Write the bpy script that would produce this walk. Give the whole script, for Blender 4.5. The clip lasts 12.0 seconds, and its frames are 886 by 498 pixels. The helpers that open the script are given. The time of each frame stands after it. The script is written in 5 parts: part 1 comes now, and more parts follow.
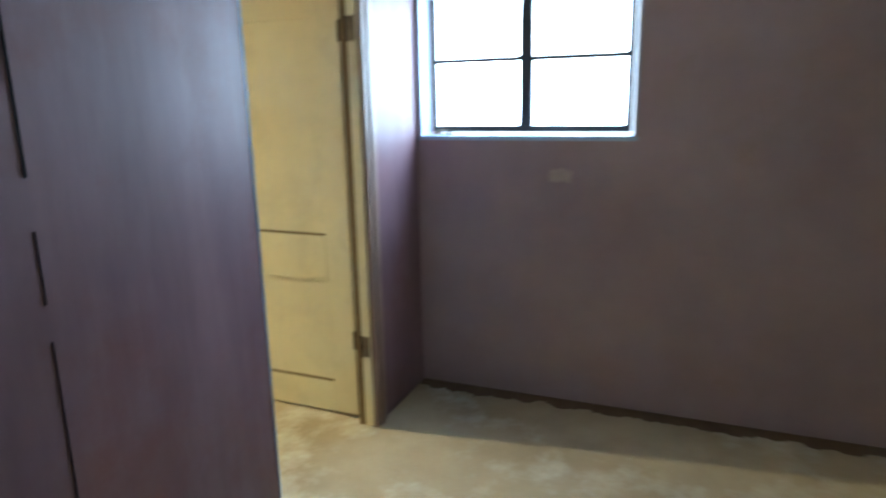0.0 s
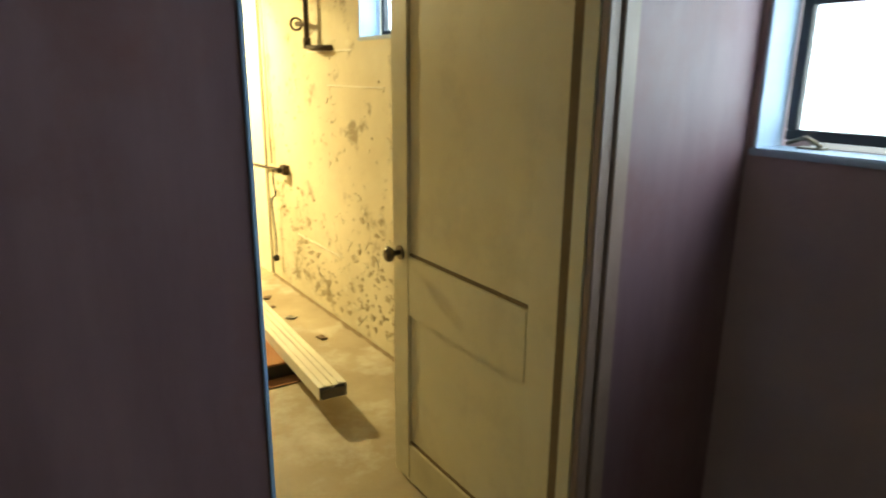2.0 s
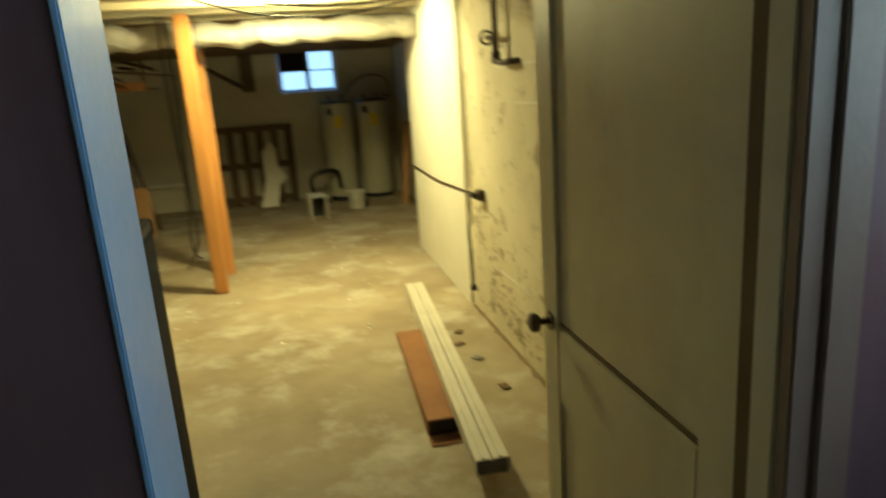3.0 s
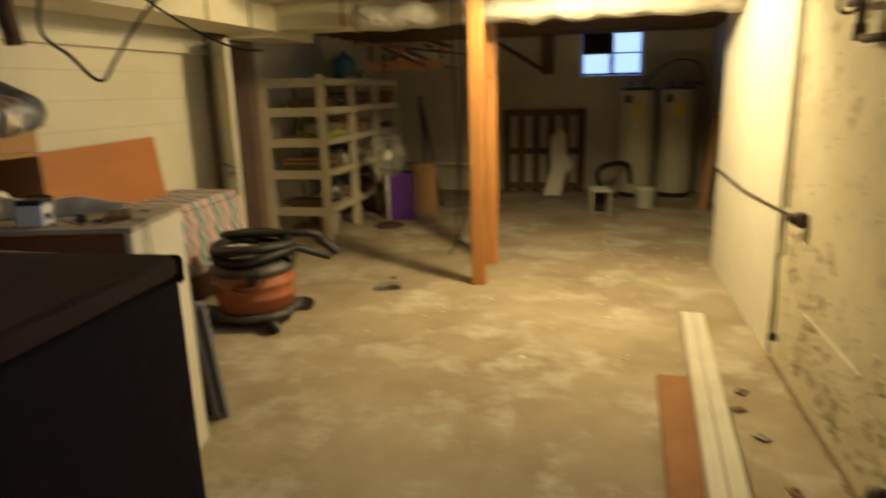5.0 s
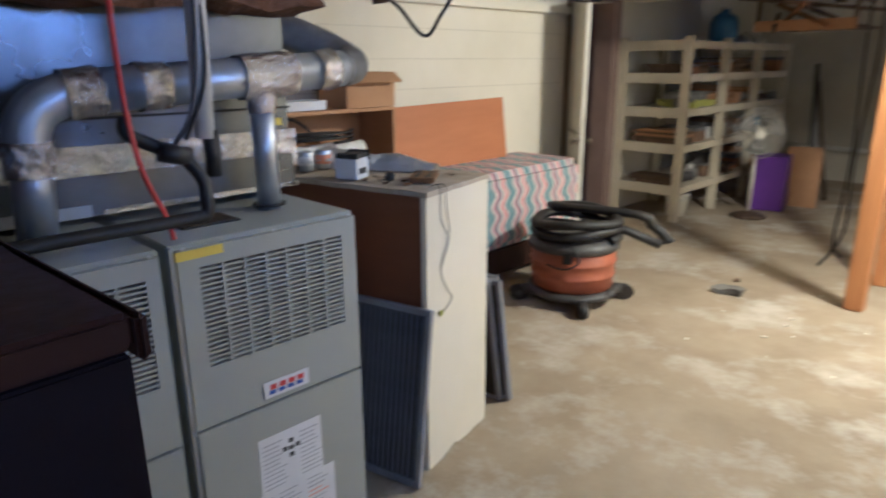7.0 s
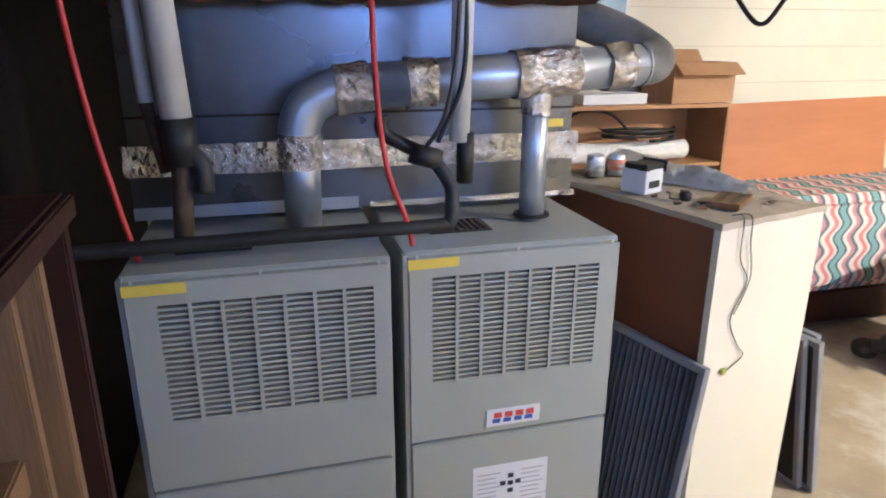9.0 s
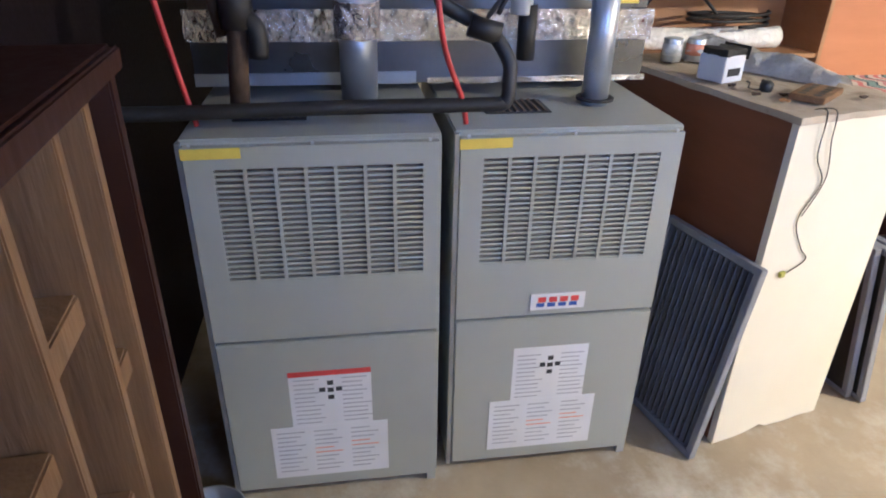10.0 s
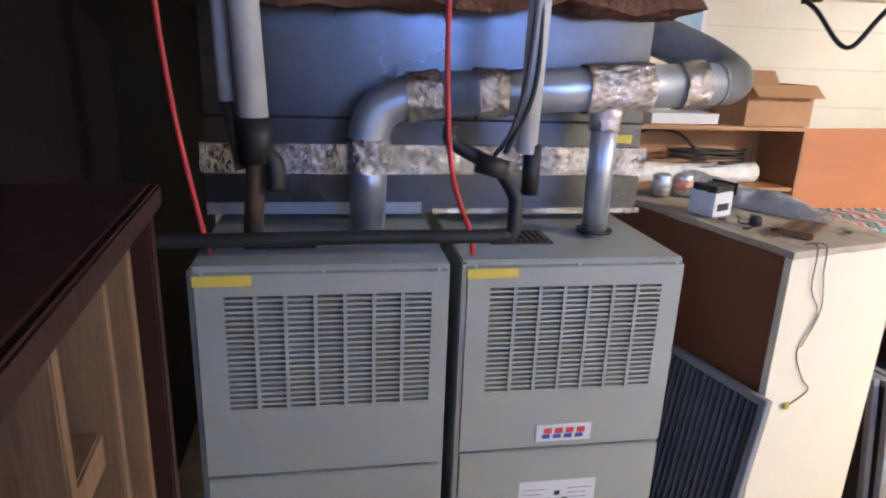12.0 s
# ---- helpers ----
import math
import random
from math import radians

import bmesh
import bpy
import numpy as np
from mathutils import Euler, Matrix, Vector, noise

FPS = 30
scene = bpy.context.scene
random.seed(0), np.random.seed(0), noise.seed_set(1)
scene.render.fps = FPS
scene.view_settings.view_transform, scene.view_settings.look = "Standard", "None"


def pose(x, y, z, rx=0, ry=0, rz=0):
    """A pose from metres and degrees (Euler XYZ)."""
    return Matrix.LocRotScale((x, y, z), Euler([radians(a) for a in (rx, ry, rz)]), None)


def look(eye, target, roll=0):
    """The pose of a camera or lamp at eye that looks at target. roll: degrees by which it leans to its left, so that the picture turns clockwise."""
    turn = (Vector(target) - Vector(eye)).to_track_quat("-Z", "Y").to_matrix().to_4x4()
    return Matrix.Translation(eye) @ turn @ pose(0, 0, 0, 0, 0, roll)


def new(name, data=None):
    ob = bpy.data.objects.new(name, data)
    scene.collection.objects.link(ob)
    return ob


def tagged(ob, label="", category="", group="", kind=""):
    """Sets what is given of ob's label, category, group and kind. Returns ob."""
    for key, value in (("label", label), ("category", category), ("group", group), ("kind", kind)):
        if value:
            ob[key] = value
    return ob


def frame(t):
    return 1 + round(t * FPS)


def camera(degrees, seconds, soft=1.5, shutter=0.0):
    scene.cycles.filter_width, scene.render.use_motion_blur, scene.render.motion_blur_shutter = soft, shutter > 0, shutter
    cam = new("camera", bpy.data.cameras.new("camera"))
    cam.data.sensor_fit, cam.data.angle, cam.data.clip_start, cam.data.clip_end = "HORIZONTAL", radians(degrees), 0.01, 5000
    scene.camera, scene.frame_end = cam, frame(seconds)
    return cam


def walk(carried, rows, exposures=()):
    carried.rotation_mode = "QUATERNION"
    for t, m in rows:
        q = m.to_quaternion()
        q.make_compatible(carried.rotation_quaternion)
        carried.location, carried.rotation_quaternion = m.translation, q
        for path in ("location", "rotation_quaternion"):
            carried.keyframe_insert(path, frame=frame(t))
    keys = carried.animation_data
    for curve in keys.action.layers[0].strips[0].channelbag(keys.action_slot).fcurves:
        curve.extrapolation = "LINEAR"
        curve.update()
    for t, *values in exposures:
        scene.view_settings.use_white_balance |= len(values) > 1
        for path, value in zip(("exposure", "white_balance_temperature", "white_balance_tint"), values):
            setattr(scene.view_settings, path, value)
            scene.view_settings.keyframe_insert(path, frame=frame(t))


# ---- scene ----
cam = camera(68.6, 12.0, soft=1.9, shutter=0.5)
PATH = [
    (0, (-3.051, -1.371, 1.511), (-1.246, -0.636, 1.059), -1.1),
    (0.5, (-2.652, -1.263, 1.489), (-1.082, -0.143, 0.959), -0.8),
    (1, (-2.303, -1.196, 1.524), (-0.878, 0.147, 1.119), -0.7),
    (1.5, (-1.909, -1.125, 1.487), (-0.607, 0.344, 1.104), 2.3),
    (2, (-1.623, -0.975, 1.508), (-0.539, 0.622, 0.985), 0.5),
    (2.5, (-1.377, -0.792, 1.533), (-0.554, 0.945, 0.981), -1.4),
    (3, (-1.127, -0.642, 1.526), (-0.727, 1.259, 1.05), -4.0),
    (3.2, (-1.075, -0.652, 1.546), (-0.857, 1.298, 1.158), -3.1),
    (4.8, (-0.972, -0.074, 1.498), (-1.263, 1.837, 0.985), -0.5),
    (5, (-0.97, -0.024, 1.503), (-1.431, 1.864, 1.028), -1.6),
    (5.5, (-0.938, 0.111, 1.525), (-1.859, 1.837, 1.109), -2.0),
    (6, (-1.011, 0.251, 1.493), (-1.869, 2.005, 1.058), -2.1),
    (6.5, (-1.023, 0.283, 1.524), (-2.052, 1.94, 1.083), -1.5),
    (7, (-1.018, 0.419, 1.484), (-2.376, 1.778, 0.929), -0.3),
    (7.5, (-1.002, 0.506, 1.487), (-2.594, 1.564, 0.899), -3.2),
    (7.7, (-1.028, 0.533, 1.498), (-2.67, 1.489, 0.872), -1.7),
    (9.3, (-1.154, 0.76, 1.523), (-3.0, 1.185, 0.883), -0.4),
    (9.5, (-1.143, 0.765, 1.517), (-2.978, 1.142, 0.816), -0.6),
    (10, (-1.143, 0.777, 1.5), (-2.896, 1.049, 0.577), 1.1),
    (10.5, (-1.144, 0.743, 1.466), (-2.907, 1.006, 0.558), 1.4),
    (11, (-1.144, 0.739, 1.52), (-3.003, 1.035, 0.846), 0.9),
    (11.5, (-1.142, 0.726, 1.51), (-3.025, 1.131, 0.973), 1.5),
    (12, (-1.149, 0.719, 1.523), (-3.032, 1.056, 0.94), 2.2),
]
walk(cam, [(t, look(eye, target, roll)) for t, eye, target, roll in PATH],
     exposures=[(0, 1.55, 5500, 2), (0.5, 1.72, 5350, 2), (1, 1.15, 5600, 4), (1.5, 0.75, 6500, 5), (2, 0.2, 6900, 0), (2.5, -0.65, 7000, -10), (3.2, -1.0, 6050, -12), (4.8, -1.25, 7000, 12),
                (5.0, -1.2, 6300, 11), (5.5, -0.62, 4700, 6), (6.2, -0.5, 4600, 12), (7.0, -0.52, 4320, 24), (7.5, -0.18, 4600, 18), (9.5, 0.24, 4450, 28), (11, 0.34, 4480, 27), (12, 0.14, 4500, 30)])

# ---- light ----
world = bpy.data.worlds.new("sky")
scene.world = world
world.use_nodes = True
wn = world.node_tree
sky = wn.nodes.new("ShaderNodeTexSky")
sky.sky_type, sky.sun_disc = "NISHITA", False
sky.sun_elevation, sky.sun_rotation = radians(35), radians(200)
wn.links.new(sky.outputs[0], wn.nodes["Background"].inputs[0])
wn.nodes["Background"].inputs[1].default_value = 0.12
sun = new("sun", bpy.data.lights.new("sun", "SUN"))
sun.data.energy, sun.data.angle, sun.data.color = 0.8, radians(12), (1.0, 0.95, 0.88)
sun.matrix_world = look((0, 0, 10), (-3, 7, 0))


def window_light(name, m, sx, sy, watts, color):
    ob = new(name, bpy.data.lights.new(name, "AREA"))
    ob.data.shape, ob.data.size, ob.data.size_y = "RECTANGLE", sx, sy
    ob.data.energy, ob.data.color = watts, color
    ob.matrix_world = m
    return ob


window_light("side_room_daylight", look((0.17, -0.54, 1.68), (-3, -0.54, 1.60)), 1.0, 0.7, 15, (0.70, 0.85, 1.0))
window_light("near_window_daylight", look((0.17, 1.78, 1.915), (-3, 1.78, 1.70)), 0.84, 0.47, 17, (0.58, 0.76, 1.0))
window_light("far_window_daylight", look((-0.845, 9.87, 1.945), (-0.845, 5, 1.8)), 0.84, 0.6, 5.0, (0.45, 0.65, 1.0))
bulb_lamp = new("bulb_glow", bpy.data.lights.new("bulb_glow", "POINT"))
bulb_lamp.data.energy, bulb_lamp.data.color, bulb_lamp.data.shadow_soft_size = 520, (1.0, 0.79, 0.39), 0.10
bulb_lamp.location = (-1.15, 4.365, 2.27)


# ---- materials ----
def mat(name, c1, c2=None, scale=6.0, rough=0.7, metal=0.0, bump=0.2, fine=60.0, spot=None, spot_scale=2.0, spot_at=(0.55, 0.72),
        stretch=(1, 1, 1), vary=0.0, rough_var=0.1, bump_dist=0.006, spec=0.5):
    """Two scales of noise between two colours, stains of a third, fine relief."""
    m = bpy.data.materials.new(name)
    m.use_nodes = True
    nt = m.node_tree
    n, l = nt.nodes, nt.links
    b = n["Principled BSDF"]
    c2 = c2 or tuple(v * 0.8 for v in c1)
    tc = n.new("ShaderNodeTexCoord")
    mp = n.new("ShaderNodeMapping")
    mp.inputs["Scale"].default_value = stretch
    l.new(tc.outputs["Object"], mp.inputs["Vector"])
    nz = n.new("ShaderNodeTexNoise")
    nz.inputs["Scale"].default_value, nz.inputs["Detail"].default_value, nz.inputs["Roughness"].default_value = scale, 8, 0.62
    l.new(mp.outputs[0], nz.inputs["Vector"])
    mix = n.new("ShaderNodeMix")
    mix.data_type = "RGBA"
    mix.inputs["A"].default_value, mix.inputs["B"].default_value = (*c1, 1), (*c2, 1)
    rp = n.new("ShaderNodeMapRange")
    rp.inputs["From Min"].default_value, rp.inputs["From Max"].default_value = 0.32, 0.68
    l.new(nz.outputs["Fac"], rp.inputs["Value"])
    l.new(rp.outputs[0], mix.inputs["Factor"])
    out = mix.outputs["Result"]
    fz = n.new("ShaderNodeTexNoise")
    fz.inputs["Scale"].default_value, fz.inputs["Detail"].default_value = fine, 5
    l.new(mp.outputs[0], fz.inputs["Vector"])
    if spot:
        sz = n.new("ShaderNodeTexNoise")
        sz.inputs["Scale"].default_value, sz.inputs["Detail"].default_value, sz.inputs["Roughness"].default_value = spot_scale, 9, 0.68
        l.new(tc.outputs["Object"], sz.inputs["Vector"])
        sr = n.new("ShaderNodeMapRange")
        sr.inputs["From Min"].default_value, sr.inputs["From Max"].default_value = spot_at
        l.new(sz.outputs["Fac"], sr.inputs["Value"])
        sm = n.new("ShaderNodeMix")
        sm.data_type = "RGBA"
        sm.inputs["B"].default_value = (*spot, 1)
        l.new(sr.outputs[0], sm.inputs["Factor"])
        l.new(out, sm.inputs["A"])
        out = sm.outputs["Result"]
    if vary:
        oi = n.new("ShaderNodeObjectInfo")
        hv = n.new("ShaderNodeHueSaturation")
        vr = n.new("ShaderNodeMapRange")
        vr.inputs["To Min"].default_value, vr.inputs["To Max"].default_value = 1 - vary, 1 + vary
        l.new(oi.outputs["Random"], vr.inputs["Value"])
        l.new(vr.outputs[0], hv.inputs["Value"])
        l.new(out, hv.inputs["Color"])
        out = hv.outputs["Color"]
    l.new(out, b.inputs["Base Color"])
    rr = n.new("ShaderNodeMapRange")
    rr.inputs["To Min"].default_value, rr.inputs["To Max"].default_value = max(0.03, rough - rough_var), min(1, rough + rough_var)
    l.new(fz.outputs["Fac"], rr.inputs["Value"])
    l.new(rr.outputs[0], b.inputs["Roughness"])
    b.inputs["Metallic"].default_value = metal
    b.inputs["Specular IOR Level"].default_value = spec
    if bump:
        bp = n.new("ShaderNodeBump")
        bp.inputs["Strength"].default_value, bp.inputs["Distance"].default_value = bump, bump_dist
        ad = n.new("ShaderNodeMath")
        ad.operation = "ADD"
        l.new(fz.outputs["Fac"], ad.inputs[0])
        l.new(nz.outputs["Fac"], ad.inputs[1])
        l.new(ad.outputs[0], bp.inputs["Height"])
        l.new(bp.outputs[0], b.inputs["Normal"])
    return m


M = {}
M["concrete"] = mat("floor_concrete", (0.43, 0.36, 0.25), (0.24, 0.185, 0.115), 1.1, 0.8, bump=0.3, fine=45, spot=(0.50, 0.46, 0.38), spot_scale=1.9, spot_at=(0.5, 0.66))
M["white_wall"] = mat("white_painted_block", (0.74, 0.70, 0.58), (0.64, 0.60, 0.48), 1.2, 0.75, bump=0.35, fine=70)
M["stained_wall"] = mat("stained_painted_concrete", (0.72, 0.66, 0.48), (0.60, 0.53, 0.36), 2.0, 0.8, bump=0.45, fine=9, spot=(0.30, 0.24, 0.14), spot_scale=3.6, spot_at=(0.565, 0.64), bump_dist=0.012)
M["fresh_wall"] = mat("fresh_white_paint", (0.82, 0.79, 0.68), (0.76, 0.72, 0.60), 2.5, 0.6, bump=0.4, fine=40)
M["grey_wall"] = mat("dull_painted_block", (0.56, 0.52, 0.42), (0.43, 0.395, 0.31), 1.4, 0.85, bump=0.5, fine=40)
M["purple"] = mat("purple_painted_board", (0.20, 0.122, 0.148), (0.125, 0.068, 0.088), 2.6, 0.52, bump=0.12, fine=9, stretch=(1.6, 1, 0.3), spot=(0.15, 0.05, 0.045), spot_scale=1.4, spot_at=(0.5, 0.75))
M["purple_wall"] = mat("purple_painted_plaster", (0.37, 0.275, 0.30), (0.29, 0.205, 0.23), 1.8, 0.55, bump=0.3, fine=45, spot=(0.30, 0.20, 0.16), spot_scale=1.1, spot_at=(0.58, 0.75))
M["trim"] = mat("mauve_painted_trim", (0.27, 0.19, 0.16), (0.21, 0.145, 0.12), 5, 0.45, bump=0.15)
M["cream"] = mat("cream_painted_wood", (0.66, 0.61, 0.42), (0.58, 0.53, 0.36), 2.0, 0.45, bump=0.12, fine=30, spot=(0.45, 0.40, 0.27), spot_scale=2.5, spot_at=(0.5, 0.8))
M["groove"] = mat("brown_groove_dirt_and_shade", (0.16, 0.11, 0.05), None, 8, 0.8)
M["jamb_blue"] = mat("pale_blue_jamb", (0.26, 0.44, 0.72), (0.22, 0.38, 0.64), 4, 0.35, bump=0.08)
M["ceiling"] = mat("cream_painted_ceiling", (0.66, 0.60, 0.45), (0.55, 0.49, 0.35), 3, 0.75, bump=0.4, fine=30)
M["old_joist"] = mat("unlit_brown_joist", (0.22, 0.15, 0.085), (0.13, 0.085, 0.05), 4, 0.8, bump=0.4, stretch=(0.2, 1, 1))
M["duct_paint"] = mat("cream_painted_sheet_metal", (0.74, 0.69, 0.52), (0.66, 0.61, 0.45), 1.6, 0.5, bump=0.1)
M["pine"] = mat("orange_pine", (0.56, 0.27, 0.085), (0.42, 0.175, 0.05), 5, 0.5, bump=0.2, stretch=(3, 3, 0.25), fine=40)
M["stud"] = mat("aged_stud_wood", (0.215, 0.12, 0.046), (0.115, 0.062, 0.025), 6, 0.65, bump=0.25, stretch=(3, 3, 0.3), vary=0.12)
M["old_wood"] = mat("dark_pallet_wood", (0.13, 0.085, 0.05), (0.075, 0.048, 0.03), 6, 0.85, bump=0.4, stretch=(3, 3, 0.4), vary=0.2)
M["brown_lam"] = mat("dark_brown_stain", (0.042, 0.017, 0.010), (0.026, 0.010, 0.007), 3, 0.5, spec=0.18, bump=0.1, stretch=(1, 1, 0.3))
M["bar_side"] = mat("dark_scuffed_panel_and_shade", (0.013, 0.008, 0.010), (0.009, 0.006, 0.007), 3, 0.68, spec=0.1, bump=0.1, spot=(0.07, 0.055, 0.06), spot_scale=9, spot_at=(0.7, 0.76))
M["bar_inner"] = mat("dark_purple_board", (0.035, 0.018, 0.032), (0.022, 0.011, 0.02), 3, 0.6, bump=0.1)
M["red_brown"] = mat("red_brown_stained_panel", (0.19, 0.066, 0.027), (0.13, 0.044, 0.018), 2.5, 0.5, bump=0.1, stretch=(0.4, 1, 2))
M["orange_board"] = mat("orange_brown_board", (0.46, 0.19, 0.065), (0.38, 0.145, 0.048), 2.5, 0.55, bump=0.06, stretch=(1, 0.4, 2))
M["shelf_wood"] = mat("honey_wood", (0.40, 0.215, 0.085), (0.30, 0.15, 0.055), 3, 0.55, bump=0.1, stretch=(1, 0.3, 2))
M["shelf_paint"] = mat("cream_shelf_paint", (0.62, 0.56, 0.42), (0.52, 0.46, 0.33), 3, 0.6, bump=0.2)
M["cabinet_white"] = mat("off_white_enamel", (0.74, 0.70, 0.58), (0.68, 0.64, 0.51), 2, 0.45, bump=0.05, spot=(0.52, 0.46, 0.34), spot_scale=1.6, spot_at=(0.64, 0.8))
M["dusty_top"] = mat("dusty_worktop", (0.50, 0.44, 0.35), (0.34, 0.285, 0.21), 7, 0.8, bump=0.3, spot=(0.17, 0.12, 0.08), spot_scale=6, spot_at=(0.56, 0.7))
M["furnace"] = mat("grey_furnace_enamel", (0.365, 0.380, 0.350), (0.335, 0.348, 0.322), 1.5, 0.4, bump=0.03, fine=90, spot=(0.26, 0.25, 0.23), spot_scale=4, spot_at=(0.66, 0.82))
M["slot_dark"] = mat("rust_brown_shaded_inside", (0.20, 0.155, 0.11), (0.12, 0.09, 0.062), 8, 0.9)
M["black"] = mat("black_rubber", (0.022, 0.021, 0.02), (0.014, 0.013, 0.013), 10, 0.55, bump=0.1)
M["galv"] = mat("galvanised_steel", (0.60, 0.63, 0.68), (0.46, 0.49, 0.54), 5, 0.36, 0.7, bump=0.08, fine=20, rough_var=0.12)
M["plenum"] = mat("plenum_sheet_metal", (0.20, 0.21, 0.235), (0.115, 0.122, 0.142), 2.6, 0.30, 0.85, bump=0.22, fine=3.5, rough_var=0.14)
M["foil"] = mat("crumpled_foil_tape", (0.90, 0.88, 0.86), (0.74, 0.70, 0.67), 14, 0.17, 0.95, bump=1.0, fine=38, bump_dist=0.02, spot=(0.40, 0.16, 0.10), spot_scale=26, spot_at=(0.63, 0.66))
M["foil_wrap"] = mat("grey_wrapped_insulation", (0.46, 0.44, 0.40), (0.34, 0.32, 0.28), 5, 0.6, 0.1, bump=1.0, fine=14, bump_dist=0.03)
M["torn"] = mat("brown_torn_insulation", (0.20, 0.095, 0.045), (0.10, 0.045, 0.022), 14, 0.95, bump=1.0, fine=50, bump_dist=0.02)
M["pvc"] = mat("dirty_white_plastic", (0.62, 0.61, 0.57), (0.5, 0.48, 0.43), 6, 0.5, bump=0.05)
M["white_metal"] = mat("white_painted_metal", (0.72, 0.69, 0.60), (0.62, 0.58, 0.48), 4, 0.45, bump=0.05)
M["iron"] = mat("rusty_iron_pipe", (0.10, 0.065, 0.04), (0.055, 0.035, 0.022), 12, 0.75, 0.3, bump=0.4)
M["brass"] = mat("tarnished_metal_knob", (0.24, 0.20, 0.14), (0.16, 0.13, 0.09), 12, 0.4, 0.8)
M["red"] = mat("red_cable", (0.50, 0.035, 0.025), None, 10, 0.45)
M["sticker"] = mat("white_paper_label", (0.72, 0.73, 0.76), (0.66, 0.67, 0.70), 8, 0.6, bump=0.0)
M["ink_grey"] = mat("grey_print", (0.43, 0.44, 0.49), None, 30, 0.7)
M["ink_black"] = mat("black_print", (0.03, 0.03, 0.035), None, 30, 0.7)
M["ink_red"] = mat("red_print", (0.60, 0.06, 0.05), None, 30, 0.7)
M["ink_blue"] = mat("blue_print", (0.04, 0.10, 0.45), None, 30, 0.7)
M["ink_orange"] = mat("pale_orange_print", (0.75, 0.33, 0.22), None, 30, 0.7)
M["yellow"] = mat("yellow_tape", (0.75, 0.60, 0.06), (0.68, 0.52, 0.05), 20, 0.6)
M["vac_orange"] = mat("orange_plastic", (0.40, 0.125, 0.05), (0.30, 0.09, 0.04), 5, 0.45, bump=0.05)
M["vac_grey"] = mat("dark_grey_plastic", (0.075, 0.07, 0.065), (0.05, 0.047, 0.045), 6, 0.5, bump=0.1)
M["heater"] = mat("cream_enamel_tank", (0.62, 0.60, 0.46), (0.56, 0.54, 0.40), 2, 0.4, bump=0.03)
M["cardboard"] = mat("brown_cardboard", (0.42, 0.245, 0.115), (0.35, 0.195, 0.09), 5, 0.8, bump=0.1)
M["cardboard_dark"] = mat("worn_cardboard", (0.33, 0.15, 0.055), (0.26, 0.11, 0.04), 4, 0.8, bump=0.2)
M["plastic_wrap"] = mat("clear_bubble_wrap", (0.88, 0.88, 0.86), (0.76, 0.75, 0.72), 16, 0.22, 0.0, bump=1.0, fine=60, bump_dist=0.012)
M["purple_bag"] = mat("purple_plastic", (0.115, 0.035, 0.30), (0.09, 0.025, 0.24), 5, 0.4, bump=0.1)
M["filter_dark"] = mat("dark_filter_pleats", (0.15, 0.155, 0.18), (0.09, 0.095, 0.11), 6, 0.8)
M["filter_frame"] = mat("grey_card_frame", (0.27, 0.275, 0.31), (0.19, 0.195, 0.22), 5, 0.75)
M["junk_brown"] = mat("brown_oddments", (0.20, 0.12, 0.06), (0.10, 0.06, 0.035), 8, 0.75, vary=0.4)
M["junk_grey"] = mat("grey_oddments", (0.22, 0.21, 0.19), (0.10, 0.095, 0.09), 8, 0.6, vary=0.4)
M["lime"] = mat("yellow_green_plastic", (0.46, 0.46, 0.08), None, 8, 0.5)
M["blue_jug"] = mat("blue_plastic", (0.08, 0.22, 0.40), (0.05, 0.15, 0.30), 5, 0.35)
M["steel_dark"] = mat("dark_steel_sash", (0.05, 0.045, 0.045), (0.03, 0.028, 0.028), 8, 0.5, 0.4, bump=0.2)
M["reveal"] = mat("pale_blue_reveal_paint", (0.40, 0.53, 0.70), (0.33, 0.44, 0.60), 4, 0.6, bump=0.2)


def glow_mat(name, color, strength):
    m = bpy.data.materials.new(name)
    m.use_nodes = True
    b = m.node_tree.nodes["Principled BSDF"]
    b.inputs["Base Color"].default_value = (*color, 1)
    b.inputs["Emission Color"].default_value = (*color, 1)
    b.inputs["Emission Strength"].default_value = strength
    return m


M["bulb"] = glow_mat("lit_bulb", (1.0, 0.86, 0.6), 40)


def frosted(name, color, strength):
    """Bright overcast day beyond a window, with soft clouding."""
    m = glow_mat(name, color, strength)
    nt = m.node_tree
    nz = nt.nodes.new("ShaderNodeTexNoise")
    nz.inputs["Scale"].default_value, nz.inputs["Detail"].default_value = 2.2, 3
    rp = nt.nodes.new("ShaderNodeMapRange")
    rp.inputs["To Min"].default_value, rp.inputs["To Max"].default_value = strength * 0.75, strength * 1.2
    nt.links.new(nz.outputs["Fac"], rp.inputs["Value"])
    nt.links.new(rp.outputs[0], nt.nodes["Principled BSDF"].inputs["Emission Strength"])
    return m


M["day_side"] = frosted("bright_sky_beyond", (0.86, 0.94, 1.0), 0.55)
M["day_main"] = frosted("blue_sky_beyond", (0.30, 0.50, 1.0), 0.9)
glass = bpy.data.materials.new("window_glass")
glass.use_nodes = True
gb = glass.node_tree.nodes["Principled BSDF"]
gb.inputs["Transmission Weight"].default_value, gb.inputs["Roughness"].default_value, gb.inputs["IOR"].default_value = 1.0, 0.12, 1.1
M["glass"] = glass


